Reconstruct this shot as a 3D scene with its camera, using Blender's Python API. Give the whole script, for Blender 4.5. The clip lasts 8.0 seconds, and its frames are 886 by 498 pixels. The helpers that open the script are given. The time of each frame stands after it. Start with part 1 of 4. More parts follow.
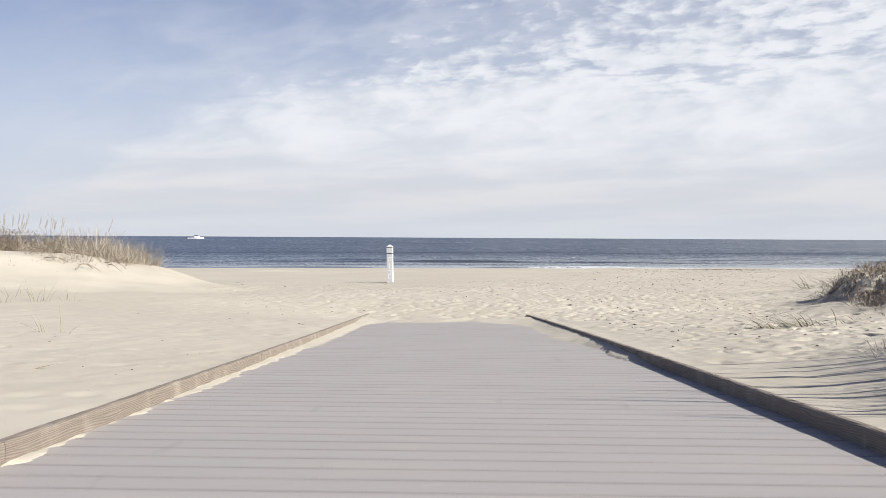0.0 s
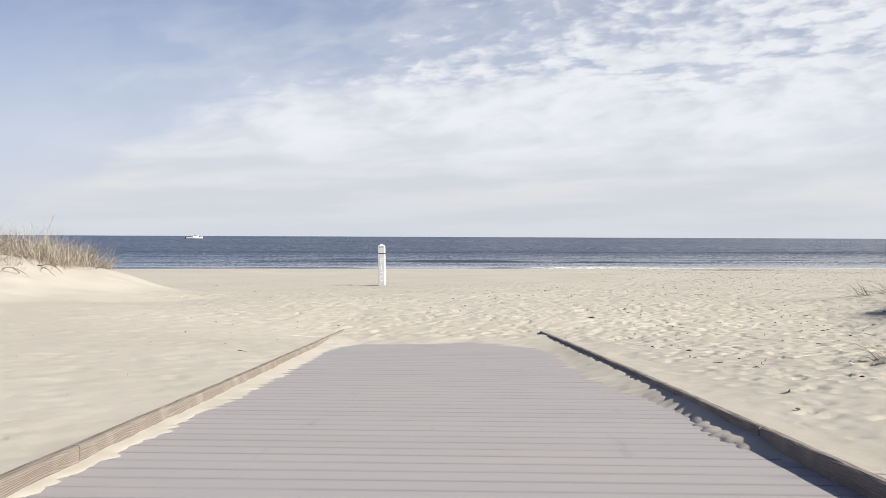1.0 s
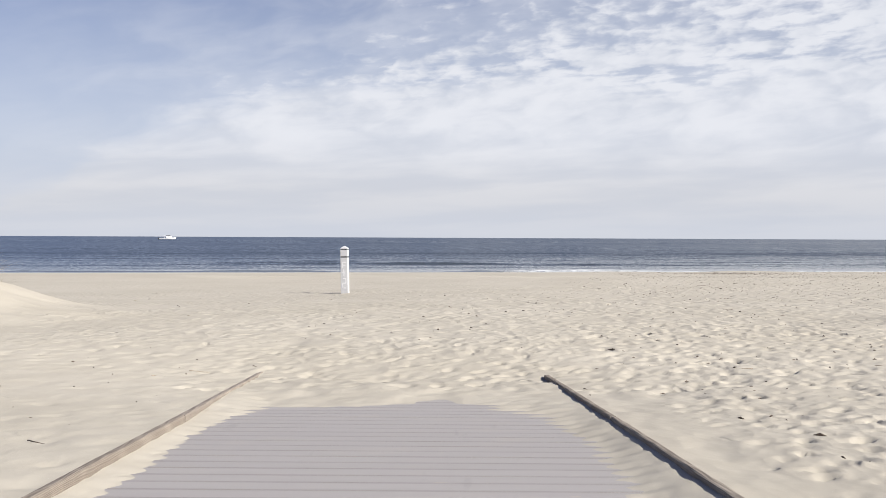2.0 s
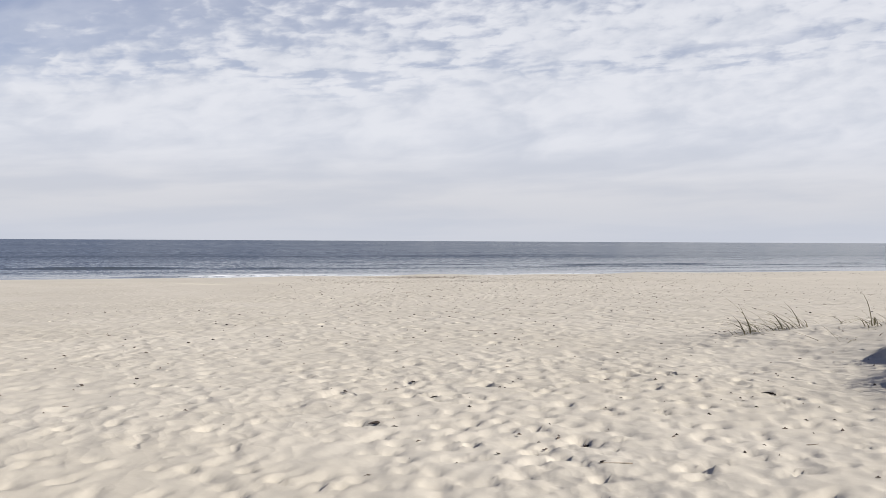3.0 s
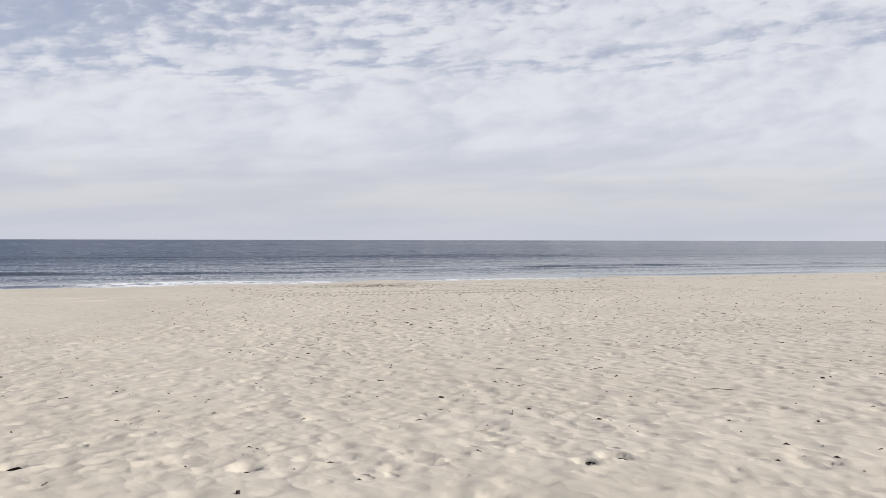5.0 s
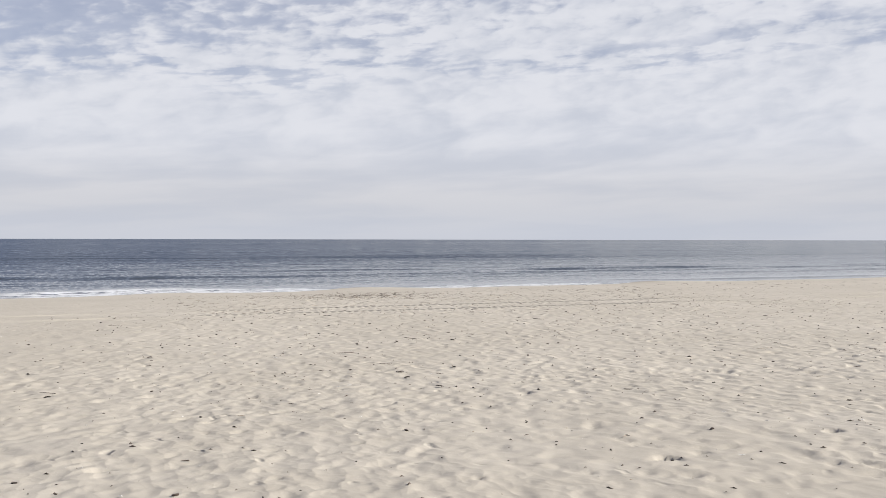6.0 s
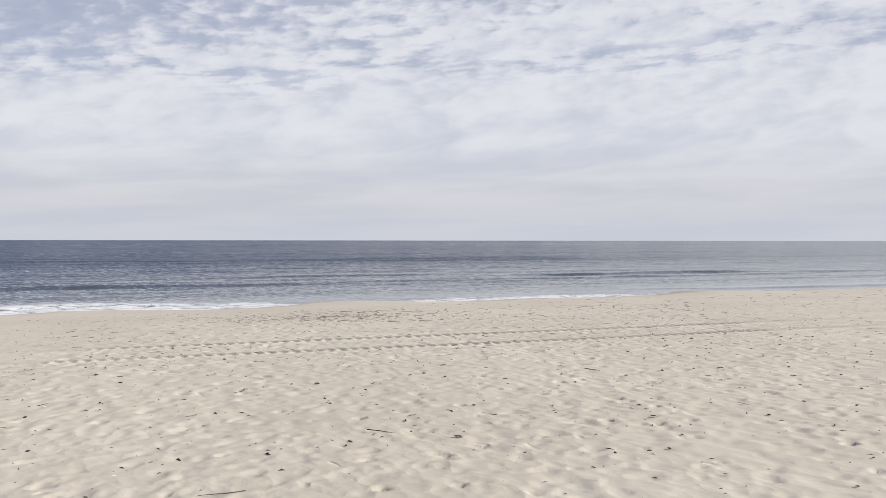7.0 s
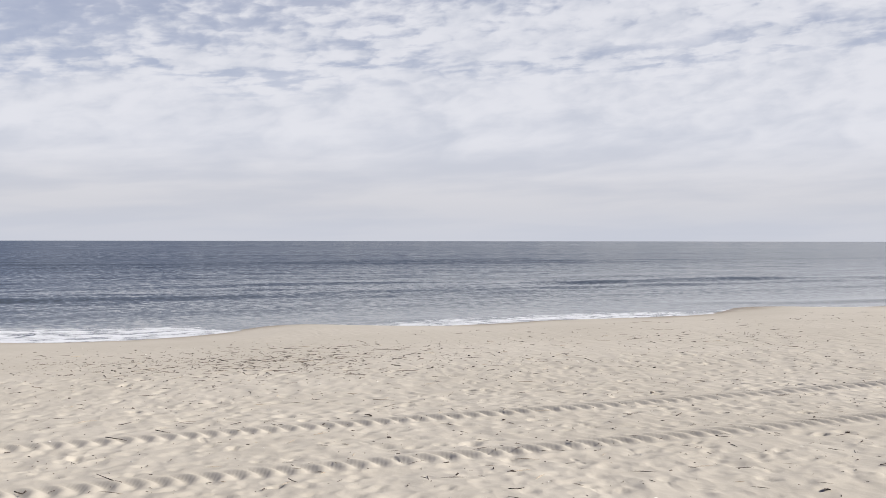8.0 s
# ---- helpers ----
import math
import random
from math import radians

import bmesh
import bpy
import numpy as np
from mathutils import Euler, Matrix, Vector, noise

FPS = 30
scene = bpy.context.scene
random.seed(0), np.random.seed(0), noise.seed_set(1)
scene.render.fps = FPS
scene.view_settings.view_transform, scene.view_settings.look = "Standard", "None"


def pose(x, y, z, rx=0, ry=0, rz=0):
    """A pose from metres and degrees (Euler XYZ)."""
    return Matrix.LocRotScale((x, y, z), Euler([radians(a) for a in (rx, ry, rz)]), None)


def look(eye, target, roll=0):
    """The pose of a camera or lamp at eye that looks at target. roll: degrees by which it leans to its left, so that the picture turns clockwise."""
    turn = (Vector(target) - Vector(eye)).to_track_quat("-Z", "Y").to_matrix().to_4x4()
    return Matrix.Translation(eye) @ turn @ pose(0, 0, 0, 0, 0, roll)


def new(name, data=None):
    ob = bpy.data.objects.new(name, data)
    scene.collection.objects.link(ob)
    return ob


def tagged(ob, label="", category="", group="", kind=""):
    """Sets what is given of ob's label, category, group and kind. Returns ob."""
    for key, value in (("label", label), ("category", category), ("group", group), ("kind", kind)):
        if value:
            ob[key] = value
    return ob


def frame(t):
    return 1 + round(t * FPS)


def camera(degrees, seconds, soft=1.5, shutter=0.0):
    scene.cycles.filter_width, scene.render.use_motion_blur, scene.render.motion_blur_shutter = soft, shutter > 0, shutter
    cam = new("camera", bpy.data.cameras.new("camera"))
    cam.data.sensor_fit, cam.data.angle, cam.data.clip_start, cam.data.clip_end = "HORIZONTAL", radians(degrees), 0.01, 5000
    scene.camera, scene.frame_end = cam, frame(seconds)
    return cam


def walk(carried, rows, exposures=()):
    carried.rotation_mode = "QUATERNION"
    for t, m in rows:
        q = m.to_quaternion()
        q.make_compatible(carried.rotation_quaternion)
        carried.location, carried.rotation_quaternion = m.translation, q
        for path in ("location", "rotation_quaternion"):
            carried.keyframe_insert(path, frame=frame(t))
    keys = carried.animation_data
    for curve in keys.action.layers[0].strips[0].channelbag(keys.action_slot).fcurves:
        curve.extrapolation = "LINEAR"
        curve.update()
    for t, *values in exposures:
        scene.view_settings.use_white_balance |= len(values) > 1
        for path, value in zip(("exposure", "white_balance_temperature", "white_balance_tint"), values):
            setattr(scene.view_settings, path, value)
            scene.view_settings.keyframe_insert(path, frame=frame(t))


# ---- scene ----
cam = camera(44, 8.0, soft=0.65)
walk(cam, [
    (0.0, pose(0.000, 0.000, 1.022, 89.39, -0.31, 1.13)),
    (0.5, pose(0.006, 1.320, 1.012, 89.37, -0.27, 1.12)),
    (1.0, pose(0.024, 3.069, 1.002, 89.35, -0.24, 1.13)),
    (1.2, pose(0.037, 3.847, 0.999, 89.35, -0.24, 1.11)),
    (2.3, pose(0.104, 8.165, 1.007, 89.43, -0.26, -2.01)),
    (2.5, pose(0.143, 9.003, 1.004, 89.47, -0.26, -5.21)),
    (3.0, pose(0.216, 11.029, 1.003, 89.57, -0.29, -16.93)),
    (3.3, pose(0.226, 12.102, 1.005, 89.60, -0.22, -20.25)),
    (3.5, pose(0.253, 12.813, 1.007, 89.60, -0.18, -20.60)),
    (4.0, pose(0.539, 14.766, 1.007, 89.56, -0.19, -20.64)),
    (4.5, pose(1.095, 17.094, 1.003, 89.53, -0.16, -20.71)),
    (4.7, pose(1.387, 18.102, 0.999, 89.53, -0.13, -20.69)),
    (5.8, pose(3.581, 24.673, 1.002, 89.48, -0.10, -20.85)),
    (6.0, pose(4.043, 25.952, 0.999, 89.49, -0.11, -20.91)),
    (6.5, pose(5.278, 29.196, 1.001, 89.52, -0.08, -20.96)),
    (7.0, pose(6.578, 32.580, 1.015, 89.54, -0.07, -21.04)),
    (7.5, pose(7.922, 35.993, 1.036, 89.55, -0.06, -21.06)),
    (8.0, pose(9.298, 39.394, 1.050, 89.57, -0.08, -21.11)),
], exposures=((0.0, 0.74, 6450, 8), (1.2, 0.72, 6450, 8), (2.5, 0.63, 6350, 10), (6.0, 0.55, 6380, 10), (8.0, 0.57, 6380, 11)))

# ---- world, sun, light ----
SUN_ELEV, SUN_DIR = 31.5, Vector((0.855, -0.52, 0)).normalized()   # towards the sun, on the plan


def nodes_of(owner):
    owner.use_nodes = True
    tree = owner.node_tree
    tree.nodes.clear()
    return tree


class Net:
    """Short hand for building a node tree."""

    def __init__(self, tree):
        self.t = tree

    def n(self, kind):
        return self.t.nodes.new(kind)

    def put(self, socket, value):
        if isinstance(value, bpy.types.NodeSocket):
            self.t.links.new(value, socket)
        elif value is not None:
            socket.default_value = value

    def math(self, op, a, b=None, c=None, clamp=False):
        m = self.n("ShaderNodeMath")
        m.operation, m.use_clamp = op, clamp
        for s, v in zip(m.inputs, (a, b, c)):
            self.put(s, v)
        return m.outputs[0]

    def vec(self, op, a, b=None):
        m = self.n("ShaderNodeVectorMath")
        m.operation = op
        for s, v in zip(m.inputs, (a, b)):
            self.put(s, v)
        return m.outputs[0]

    def noise(self, vector, scale, detail=4.0, rough=0.55, distort=0.0):
        m = self.n("ShaderNodeTexNoise")
        self.put(m.inputs["Vector"], vector)
        for key, v in (("Scale", scale), ("Detail", detail), ("Roughness", rough), ("Distortion", distort)):
            m.inputs[key].default_value = v
        return m.outputs["Fac"]

    def ramp(self, fac, lo, hi, a=0.0, b=1.0):
        m = self.n("ShaderNodeMapRange")
        m.interpolation_type = "SMOOTHSTEP"
        for s, v in zip(m.inputs, (fac, lo, hi, a, b)):
            self.put(s, v)
        return m.outputs[0]

    def mix(self, fac, a, b):
        m = self.n("ShaderNodeMix")
        m.data_type = "RGBA"
        self.put(m.inputs[0], fac)
        self.put(m.inputs[6], a)
        self.put(m.inputs[7], b)
        return m.outputs[2]

    def mapping(self, vector, scale=(1, 1, 1), turn=(0, 0, 0)):
        m = self.n("ShaderNodeMapping")
        self.put(m.inputs["Vector"], vector)
        m.inputs["Scale"].default_value = scale
        m.inputs["Rotation"].default_value = turn
        return m.outputs[0]

    def bump(self, height, strength, distance, normal=None):
        m = self.n("ShaderNodeBump")
        self.put(m.inputs["Height"], height)
        m.inputs["Strength"].default_value = strength
        m.inputs["Distance"].default_value = distance
        self.put(m.inputs["Normal"], normal)
        return m.outputs[0]


world = bpy.data.worlds.new("world")
scene.world = world
w = Net(nodes_of(world))
sky = w.n("ShaderNodeTexSky")
sky.sky_type, sky.sun_disc = "NISHITA", False
sky.sun_elevation = radians(SUN_ELEV)
sky.sun_rotation = math.atan2(SUN_DIR.x, SUN_DIR.y)
sky.air_density, sky.dust_density, sky.ozone_density = 1.0, 0.6, 2.0
way = w.n("ShaderNodeTexCoord").outputs["Generated"]
xyz = w.n("ShaderNodeSeparateXYZ")
w.put(xyz.inputs[0], way)
dx, dy, dz = xyz.outputs
up = w.math("MAXIMUM", dz, 0.012)
# cloud layer seen in perspective: the plan of a flat layer one unit up
px, py = w.math("DIVIDE", dx, up), w.math("DIVIDE", dy, up)


# the heaps stand up from the layer, so their texture is laid out by bearing and height
bearing = w.math("ARCTAN2", dx, dy)
height = w.math("POWER", w.math("MAXIMUM", dz, 0.0), 0.85)


def clouds(wide, high, rise, detail, rough, bend=0.0, stir=1.0):
    """Noise of cloud shapes so wide and high, in degrees, whose rows climb to the right by rise."""
    at = w.n("ShaderNodeCombineXYZ")
    w.put(at.inputs[0], w.math("MULTIPLY", bearing, 57.3 / wide))
    w.put(at.inputs[1], w.math("MULTIPLY", w.math("ADD", height, w.math("MULTIPLY", bearing, -rise)), 45.0 / high))
    at.inputs[2].default_value = 3.7 * wide
    place = at.outputs[0]
    if bend:
        warp = w.n("ShaderNodeTexNoise")
        w.put(warp.inputs["Vector"], place)
        warp.inputs["Scale"].default_value, warp.inputs["Detail"].default_value = stir, 1.0
        place = w.vec("ADD", place, w.vec("MULTIPLY", w.vec("SUBTRACT", warp.outputs["Color"], (0.5, 0.5, 0.5)), (bend, bend, 0.0)))
    return w.noise(place, 1.0, detail, rough)


fibre = clouds(4.6, 1.5, 0.20, 4.5, 0.5, 0.9)
heap = clouds(11.0, 3.5, 0.12, 3.0, 0.5, 0.6)
cell = clouds(1.35, 0.50, 0.08, 3.0, 0.5, 0.7)
rift = clouds(3.6, 0.48, 0.07, 4.0, 0.55, 0.6)
edge = w.math("ADD", w.math("ADD", px, w.math("MULTIPLY", py, 0.48)), -2.05)
# rows across the bank: small broken cells high up, a line of rifts under them, closed cloud further out
above = w.math("ADD", w.math("MULTIPLY", dz, 57.3), w.math("ADD", w.math("MULTIPLY", bearing, -3.15), -8.0))
broken = w.ramp(above, 0.3, 4.0)
u = w.math("DIVIDE", w.math("ADD", above, w.math("MULTIPLY", w.math("SUBTRACT", heap, 0.5), 5.0)), 0.9)
trough = w.math("POWER", 2.71828, w.math("MULTIPLY", w.math("MULTIPLY", u, u), -1.0))
bank = w.math("ADD", edge, w.math("MULTIPLY", w.math("SUBTRACT", fibre, 0.5), 2.6))
bank = w.math("ADD", bank, w.math("MULTIPLY", w.math("SUBTRACT", heap, 0.5), 1.2))
cover = w.ramp(bank, -0.8, 0.9)
grain = w.math("ADD", w.math("MULTIPLY", cell, 0.6), w.math("MULTIPLY", rift, 0.4))
lift = w.math("ADD", w.math("MULTIPLY", w.ramp(edge, 0.0, 3.2, -0.12, 0.14), 1.0), w.math("MULTIPLY", broken, -0.05))
holes = w.ramp(w.math("ADD", grain, lift), 0.34, 0.58, 0.40, 1.0)
holes = w.math("MAXIMUM", holes, w.ramp(above, -0.6, 1.2, 1.0, 0.0))
rifts = w.math("MULTIPLY", trough, w.ramp(w.math("ADD", w.math("MULTIPLY", rift, 0.65), w.math("MULTIPLY", cell, 0.35)), 0.40, 0.54, 0.6, 0.0))
holes = w.math("MULTIPLY", holes, w.math("SUBTRACT", 1.0, rifts))
veil = w.math("MULTIPLY", w.ramp(fibre, 0.30, 0.70, 0.10, 0.45), w.ramp(edge, -2.2, 0.5, 0.12, 1.0))
cover = w.math("MAXIMUM", w.math("MULTIPLY", cover, w.math("MULTIPLY", holes, 0.97)), veil)
# the bank stands over the sea; overhead and inland a thin veil goes on
cover = w.math("MULTIPLY", cover, w.math("MULTIPLY", w.ramp(dz, 0.26, 0.42, 1.0, 0.45), w.ramp(dy, -0.1, 0.35, 0.3, 1.0)))
haze = w.ramp(dz, 0.0, 0.30, 0.90, 0.0)
haze = w.math("MULTIPLY", haze, w.math("MULTIPLY", w.ramp(edge, -6.0, 6.0, 0.8, 1.0), w.ramp(dy, -0.4, 0.6, 0.45, 1.0)))
# light and shade within the cloud: soft billows, finer cells overhead, faint streaks low down
billow = clouds(3.6, 1.3, 0.16, 4.0, 0.5, 1.0)
layers = clouds(9.0, 1.3, 0.06, 5.0, 0.5, 0.5)
billow = w.math("ADD", w.math("MULTIPLY", billow, w.ramp(dz, 0.04, 0.11, 0.1, 0.8)), w.math("MULTIPLY", layers, w.ramp(dz, 0.04, 0.11, 0.9, 0.2)))
fine = w.math("MULTIPLY", w.math("SUBTRACT", cell, 0.5), w.ramp(dz, 0.07, 0.16, 0.0, 0.5))
bright = w.math("MULTIPLY", w.ramp(dz, 0.05, 0.12, -0.05, 0.06), w.ramp(dz, 0.12, 0.2, 1.0, 0.9))
shade = w.math("ADD", w.math("ADD", billow, fine), bright)
cloud = w.mix(w.ramp(shade, 0.32, 0.68), (0.625, 0.65, 0.72, 1), (0.80, 0.805, 0.845, 1))
blue = w.vec("MULTIPLY", sky.outputs[0], (0.080, 0.069, 0.083))
air = w.mix(haze, blue, (0.615, 0.668, 0.78, 1))
low = w.ramp(dz, 0.015, 0.10, 1.0, 0.0)
murk = w.mix(w.ramp(layers, 0.35, 0.65), (0.62, 0.628, 0.67, 1), (0.69, 0.682, 0.70, 1))
air = w.mix(w.math("MULTIPLY", cover, w.ramp(dz, 0.0, 0.05, 0.55, 1.0)), air, w.mix(low, cloud, murk))
back = w.n("ShaderNodeBackground")
w.put(back.inputs["Color"], air)
back.inputs["Strength"].default_value = 0.65
w.put(w.n("ShaderNodeOutputWorld").inputs[0], back.outputs[0])

sun = new("sun", bpy.data.lights.new("sun", "SUN"))
sun.data.energy, sun.data.angle, sun.data.color = 5.0, radians(0.6), (1.0, 0.95, 0.87)
toward = SUN_DIR * math.cos(radians(SUN_ELEV)) + Vector((0, 0, math.sin(radians(SUN_ELEV))))
sun.matrix_world = look(toward * 60 + Vector((0, 20, 0)), Vector((0, 20, 0)))


# ---- materials ----
# cusps of the beach: place along the shore, half width, reach
CUSPS = ((14.7, 1.6, 1.6), (26.9, 1.8, 1.4), (8.2, 1.5, 0.8))


def material(name, rough=0.8):
    m = bpy.data.materials.new(name)
    net = Net(nodes_of(m))
    shader = net.n("ShaderNodeBsdfPrincipled")
    shader.inputs["Roughness"].default_value = rough
    net.put(net.n("ShaderNodeOutputMaterial").inputs[0], shader.outputs[0])
    net.s = shader.inputs
    net.at = net.n("ShaderNodeNewGeometry").outputs["Position"]
    net.own = net.n("ShaderNodeTexCoord").outputs["Object"]
    return m, net


def col(r, g, b):
    return (r, g, b, 1)


def sand_material():
    m, k = material("sand", 0.95)
    big = k.noise(k.at, 0.35, 5.0, 0.6)
    mid = k.noise(k.at, 3.0, 4.0, 0.55)
    grain = k.noise(k.at, 260.0, 2.0, 0.7)
    c = k.mix(k.ramp(big, 0.3, 0.7), col(0.425, 0.388, 0.322), col(0.468, 0.430, 0.362))
    c = k.mix(k.ramp(mid, 0.35, 0.75, 0.0, 0.22), c, col(0.405, 0.362, 0.29))
    c = k.mix(k.ramp(grain, 0.56, 0.8, 0.0, 0.35), c, col(0.264, 0.214, 0.158))
    speck = k.noise(k.at, 75.0, 3.0, 0.7)
    c = k.mix(k.ramp(speck, 0.70, 0.77, 0.0, 0.5), c, col(0.16, 0.128, 0.104))
    shell = k.noise(k.at, 120.0, 1.0, 0.5)
    c = k.mix(k.ramp(shell, 0.76, 0.8, 0.0, 0.7), c, col(0.64, 0.616, 0.576))
    # wet sand at the water's edge
    part = k.n("ShaderNodeSeparateXYZ")
    k.put(part.inputs[0], k.at)
    level = k.math("ADD", part.outputs[2], k.math("MULTIPLY", k.math("SUBTRACT", k.noise(k.at, 0.5, 3.0), 0.5), 0.08))
    wet = k.ramp(level, -0.575, -0.535, 1.0, 0.0)
    k.put(k.s["Base Color"], k.mix(wet, c, col(0.256, 0.208, 0.152)))
    k.put(k.s["Roughness"], k.ramp(wet, 0.0, 1.0, 0.95, 0.45))
    k.s["Specular IOR Level"].default_value = 0.25
    b = k.bump(k.noise(k.at, 6.0, 2.0, 0.4), 0.25, 0.018)
    # scalloped hollows of many old prints with crisp rims between, where the beach is walked over
    walked = k.math("MAXIMUM", k.ramp(part.outputs[0], 1.0, 2.2, 0.3, 1.0), k.ramp(part.outputs[1], 14.5, 17.5))
    walked = k.math("MULTIPLY", walked, k.ramp(k.noise(k.at, 0.45, 3.0), 0.32, 0.6, 0.25, 1.0))
    walked = k.math("MULTIPLY", walked, k.math("MULTIPLY", k.ramp(part.outputs[2], -0.55, -0.48), k.ramp(part.outputs[1], 33.0, 42.0, 1.0, 0.6)))
    walked = k.math("MULTIPLY", walked, k.math("MAXIMUM", k.ramp(part.outputs[0], -5.0, -3.5), k.ramp(part.outputs[2], 0.03, 0.18, 1.0, 0.1)))      # blown smooth on the dune
    swirl = k.n("ShaderNodeTexNoise")
    k.put(swirl.inputs["Vector"], k.at)
    swirl.inputs["Scale"].default_value, swirl.inputs["Detail"].default_value = 5.0, 1.0
    for size, soft, bend, deep, strength in ((7.6, 0.14, 0.14, 0.045, 0.28), (15.0, 0.12, 0.06, 0.018, 0.26)):
        bowl = k.n("ShaderNodeTexVoronoi")
        bowl.feature = "SMOOTH_F1"
        k.put(bowl.inputs["Vector"], k.vec("ADD", k.vec("MULTIPLY", k.at, (1.0, 0.6, 0.0)), k.vec("MULTIPLY", swirl.outputs["Color"], (bend, bend, 0.0))))
        bowl.inputs["Scale"].default_value, bowl.inputs["Smoothness"].default_value = size, soft
        round_bowl = k.math("POWER", bowl.outputs["Distance"], 1.5)
        b = k.bump(k.math("MULTIPLY", round_bowl, walked), strength, deep, b)
    # small fresh pits here and there
    pit = k.n("ShaderNodeTexVoronoi")
    k.put(pit.inputs["Vector"], k.vec("ADD", k.vec("MULTIPLY", k.at, (1.0, 0.55, 0.0)), k.vec("MULTIPLY", swirl.outputs["Color"], (0.16, 0.16, 0.0))))
    pit.inputs["Scale"].default_value = 6.5
    pick = k.n("ShaderNodeSeparateColor")
    k.put(pick.inputs[0], pit.outputs["Color"])
    hollow = k.math("MULTIPLY", k.ramp(pit.outputs["Distance"], 0.06, 0.26, -1.0, 0.0), k.ramp(pick.outputs[0], 0.62, 0.9))
    b = k.bump(k.math("MULTIPLY", hollow, walked), 0.5, 0.022, b)
    b = k.bump(k.noise(k.at, 28.0, 2.0, 0.5), 0.16, 0.006, b)
    b = k.bump(grain, 0.25, 0.0012, b)
    k.put(k.s["Normal"], b)
    return m


def sea_material():
    m, k = material("sea_water", 0.16)
    part = k.n("ShaderNodeSeparateXYZ")
    k.put(part.inputs[0], k.own)                 # own axes: x along the shore, y out to sea
    shallow = k.ramp(part.outputs[1], 0.0, 16.0, 1.0, 0.0)
    patch = k.noise(k.mapping(k.own, scale=(0.012, 0.05, 1)), 1.0, 4.0)
    c = k.mix(k.ramp(patch, 0.3, 0.7), col(0.036, 0.045, 0.048), col(0.046, 0.055, 0.057))
    c = k.mix(shallow, c, col(0.12, 0.128, 0.122))
    # foam: bands along the edge, torn by noise
    lace = k.noise(k.mapping(k.own, scale=(0.7, 1.6, 1)), 2.0, 8.0, 0.68, 1.4)
    along = k.noise(k.mapping(k.own, scale=(0.17, 0.0, 0)), 1.0, 2.0)
    edge_line = 0.5
    for at, half, out in CUSPS:
        u = k.math("DIVIDE", k.math("SUBTRACT", part.outputs[0], at), half)
        g = k.math("POWER", 2.71828, k.math("MULTIPLY", k.math("MULTIPLY", u, u), -1.0))
        edge_line = k.math("ADD", edge_line, k.math("MULTIPLY", g, out))
    two = k.math("ADD", k.ramp(part.outputs[0], 12.2, 13.8, 2.3, 0.0), k.math("MULTIPLY", k.ramp(part.outputs[0], 15.8, 18.0, 0.0, 1.3), k.ramp(part.outputs[0], 23.0, 25.0, 1.0, 0.0)))
    reach = k.math("ADD", k.math("ADD", two, 0.6), k.ramp(along, 0.3, 0.7, 0.0, 0.7))
    band = k.ramp(k.math("SUBTRACT", k.math("SUBTRACT", part.outputs[1], edge_line), reach), -1.7, 0.5, 1.0, 0.0)
    foam = k.ramp(k.math("ADD", lace, k.math("MULTIPLY", band, 0.30)), 0.68, 0.84)
    foam = k.math("MULTIPLY", foam, k.ramp(band, 0.02, 0.35))
    foam = k.math("MULTIPLY", foam, k.math("MULTIPLY", k.ramp(part.outputs[0], 2.0, 5.0), k.ramp(part.outputs[0], 31.0, 36.0, 1.0, 0.0)))
    k.put(k.s["Base Color"], k.mix(foam, c, col(0.62, 0.63, 0.64)))
    k.put(k.s["Roughness"], k.ramp(foam, 0.0, 1.0, 0.10, 0.8))
    k.s["IOR"].default_value = 1.333
    # facets of the chop, as tilts of the surface: small wavelets inshore, longer ones further out
    calm = k.ramp(part.outputs[1], 1.0, 9.0, 0.5, 1.0)
    tilt = None
    for wide, deep, amp, lo, hi in ((0.16, 0.30, 0.36, -5.0, 30.0), (0.20, 0.8, 0.28, 6.0, 80.0), (0.36, 2.6, 0.26, 38.0, 200.0), (1.0, 13.0, 0.26, 110.0, 700.0), (4.0, 110.0, 0.22, 450.0, 4000.0), (28.0, 40.0, 0.06, 20.0, 900.0)):
        tex = k.n("ShaderNodeTexNoise")
        k.put(tex.inputs["Vector"], k.mapping(k.own, scale=(1.0 / wide, 1.0 / deep, 0.0)))
        tex.inputs["Scale"].default_value, tex.inputs["Detail"].default_value, tex.inputs["Roughness"].default_value = 1.0, 3.0, 0.65
        one = k.vec("MULTIPLY", k.vec("SUBTRACT", tex.outputs["Color"], (0.5, 0.5, 0.5)), (amp * 0.5, amp, 0.0))
        here = k.math("MULTIPLY", k.ramp(part.outputs[1], lo, lo + 0.35 * (hi - lo)), k.ramp(part.outputs[1], lo + 0.55 * (hi - lo), hi, 1.0, 0.0))
        far = k.n("ShaderNodeVectorMath")
        far.operation = "SCALE"
        k.put(far.inputs[0], one)
        k.put(far.inputs["Scale"], here)
        tilt = far.outputs[0] if tilt is None else k.vec("ADD", tilt, far.outputs[0])
    lean = k.n("ShaderNodeCombineXYZ")
    k.put(lean.inputs[1], k.ramp(part.outputs[1], 8.0, 60.0, -0.08, -0.135))
    grow = k.n("ShaderNodeVectorMath")
    grow.operation = "SCALE"
    k.put(grow.inputs[0], k.vec("ADD", tilt, lean.outputs[0]))      # the faces of the chop lean to the shore
    k.put(grow.inputs["Scale"], calm)
    straight = k.n("ShaderNodeNewGeometry").outputs["Normal"]
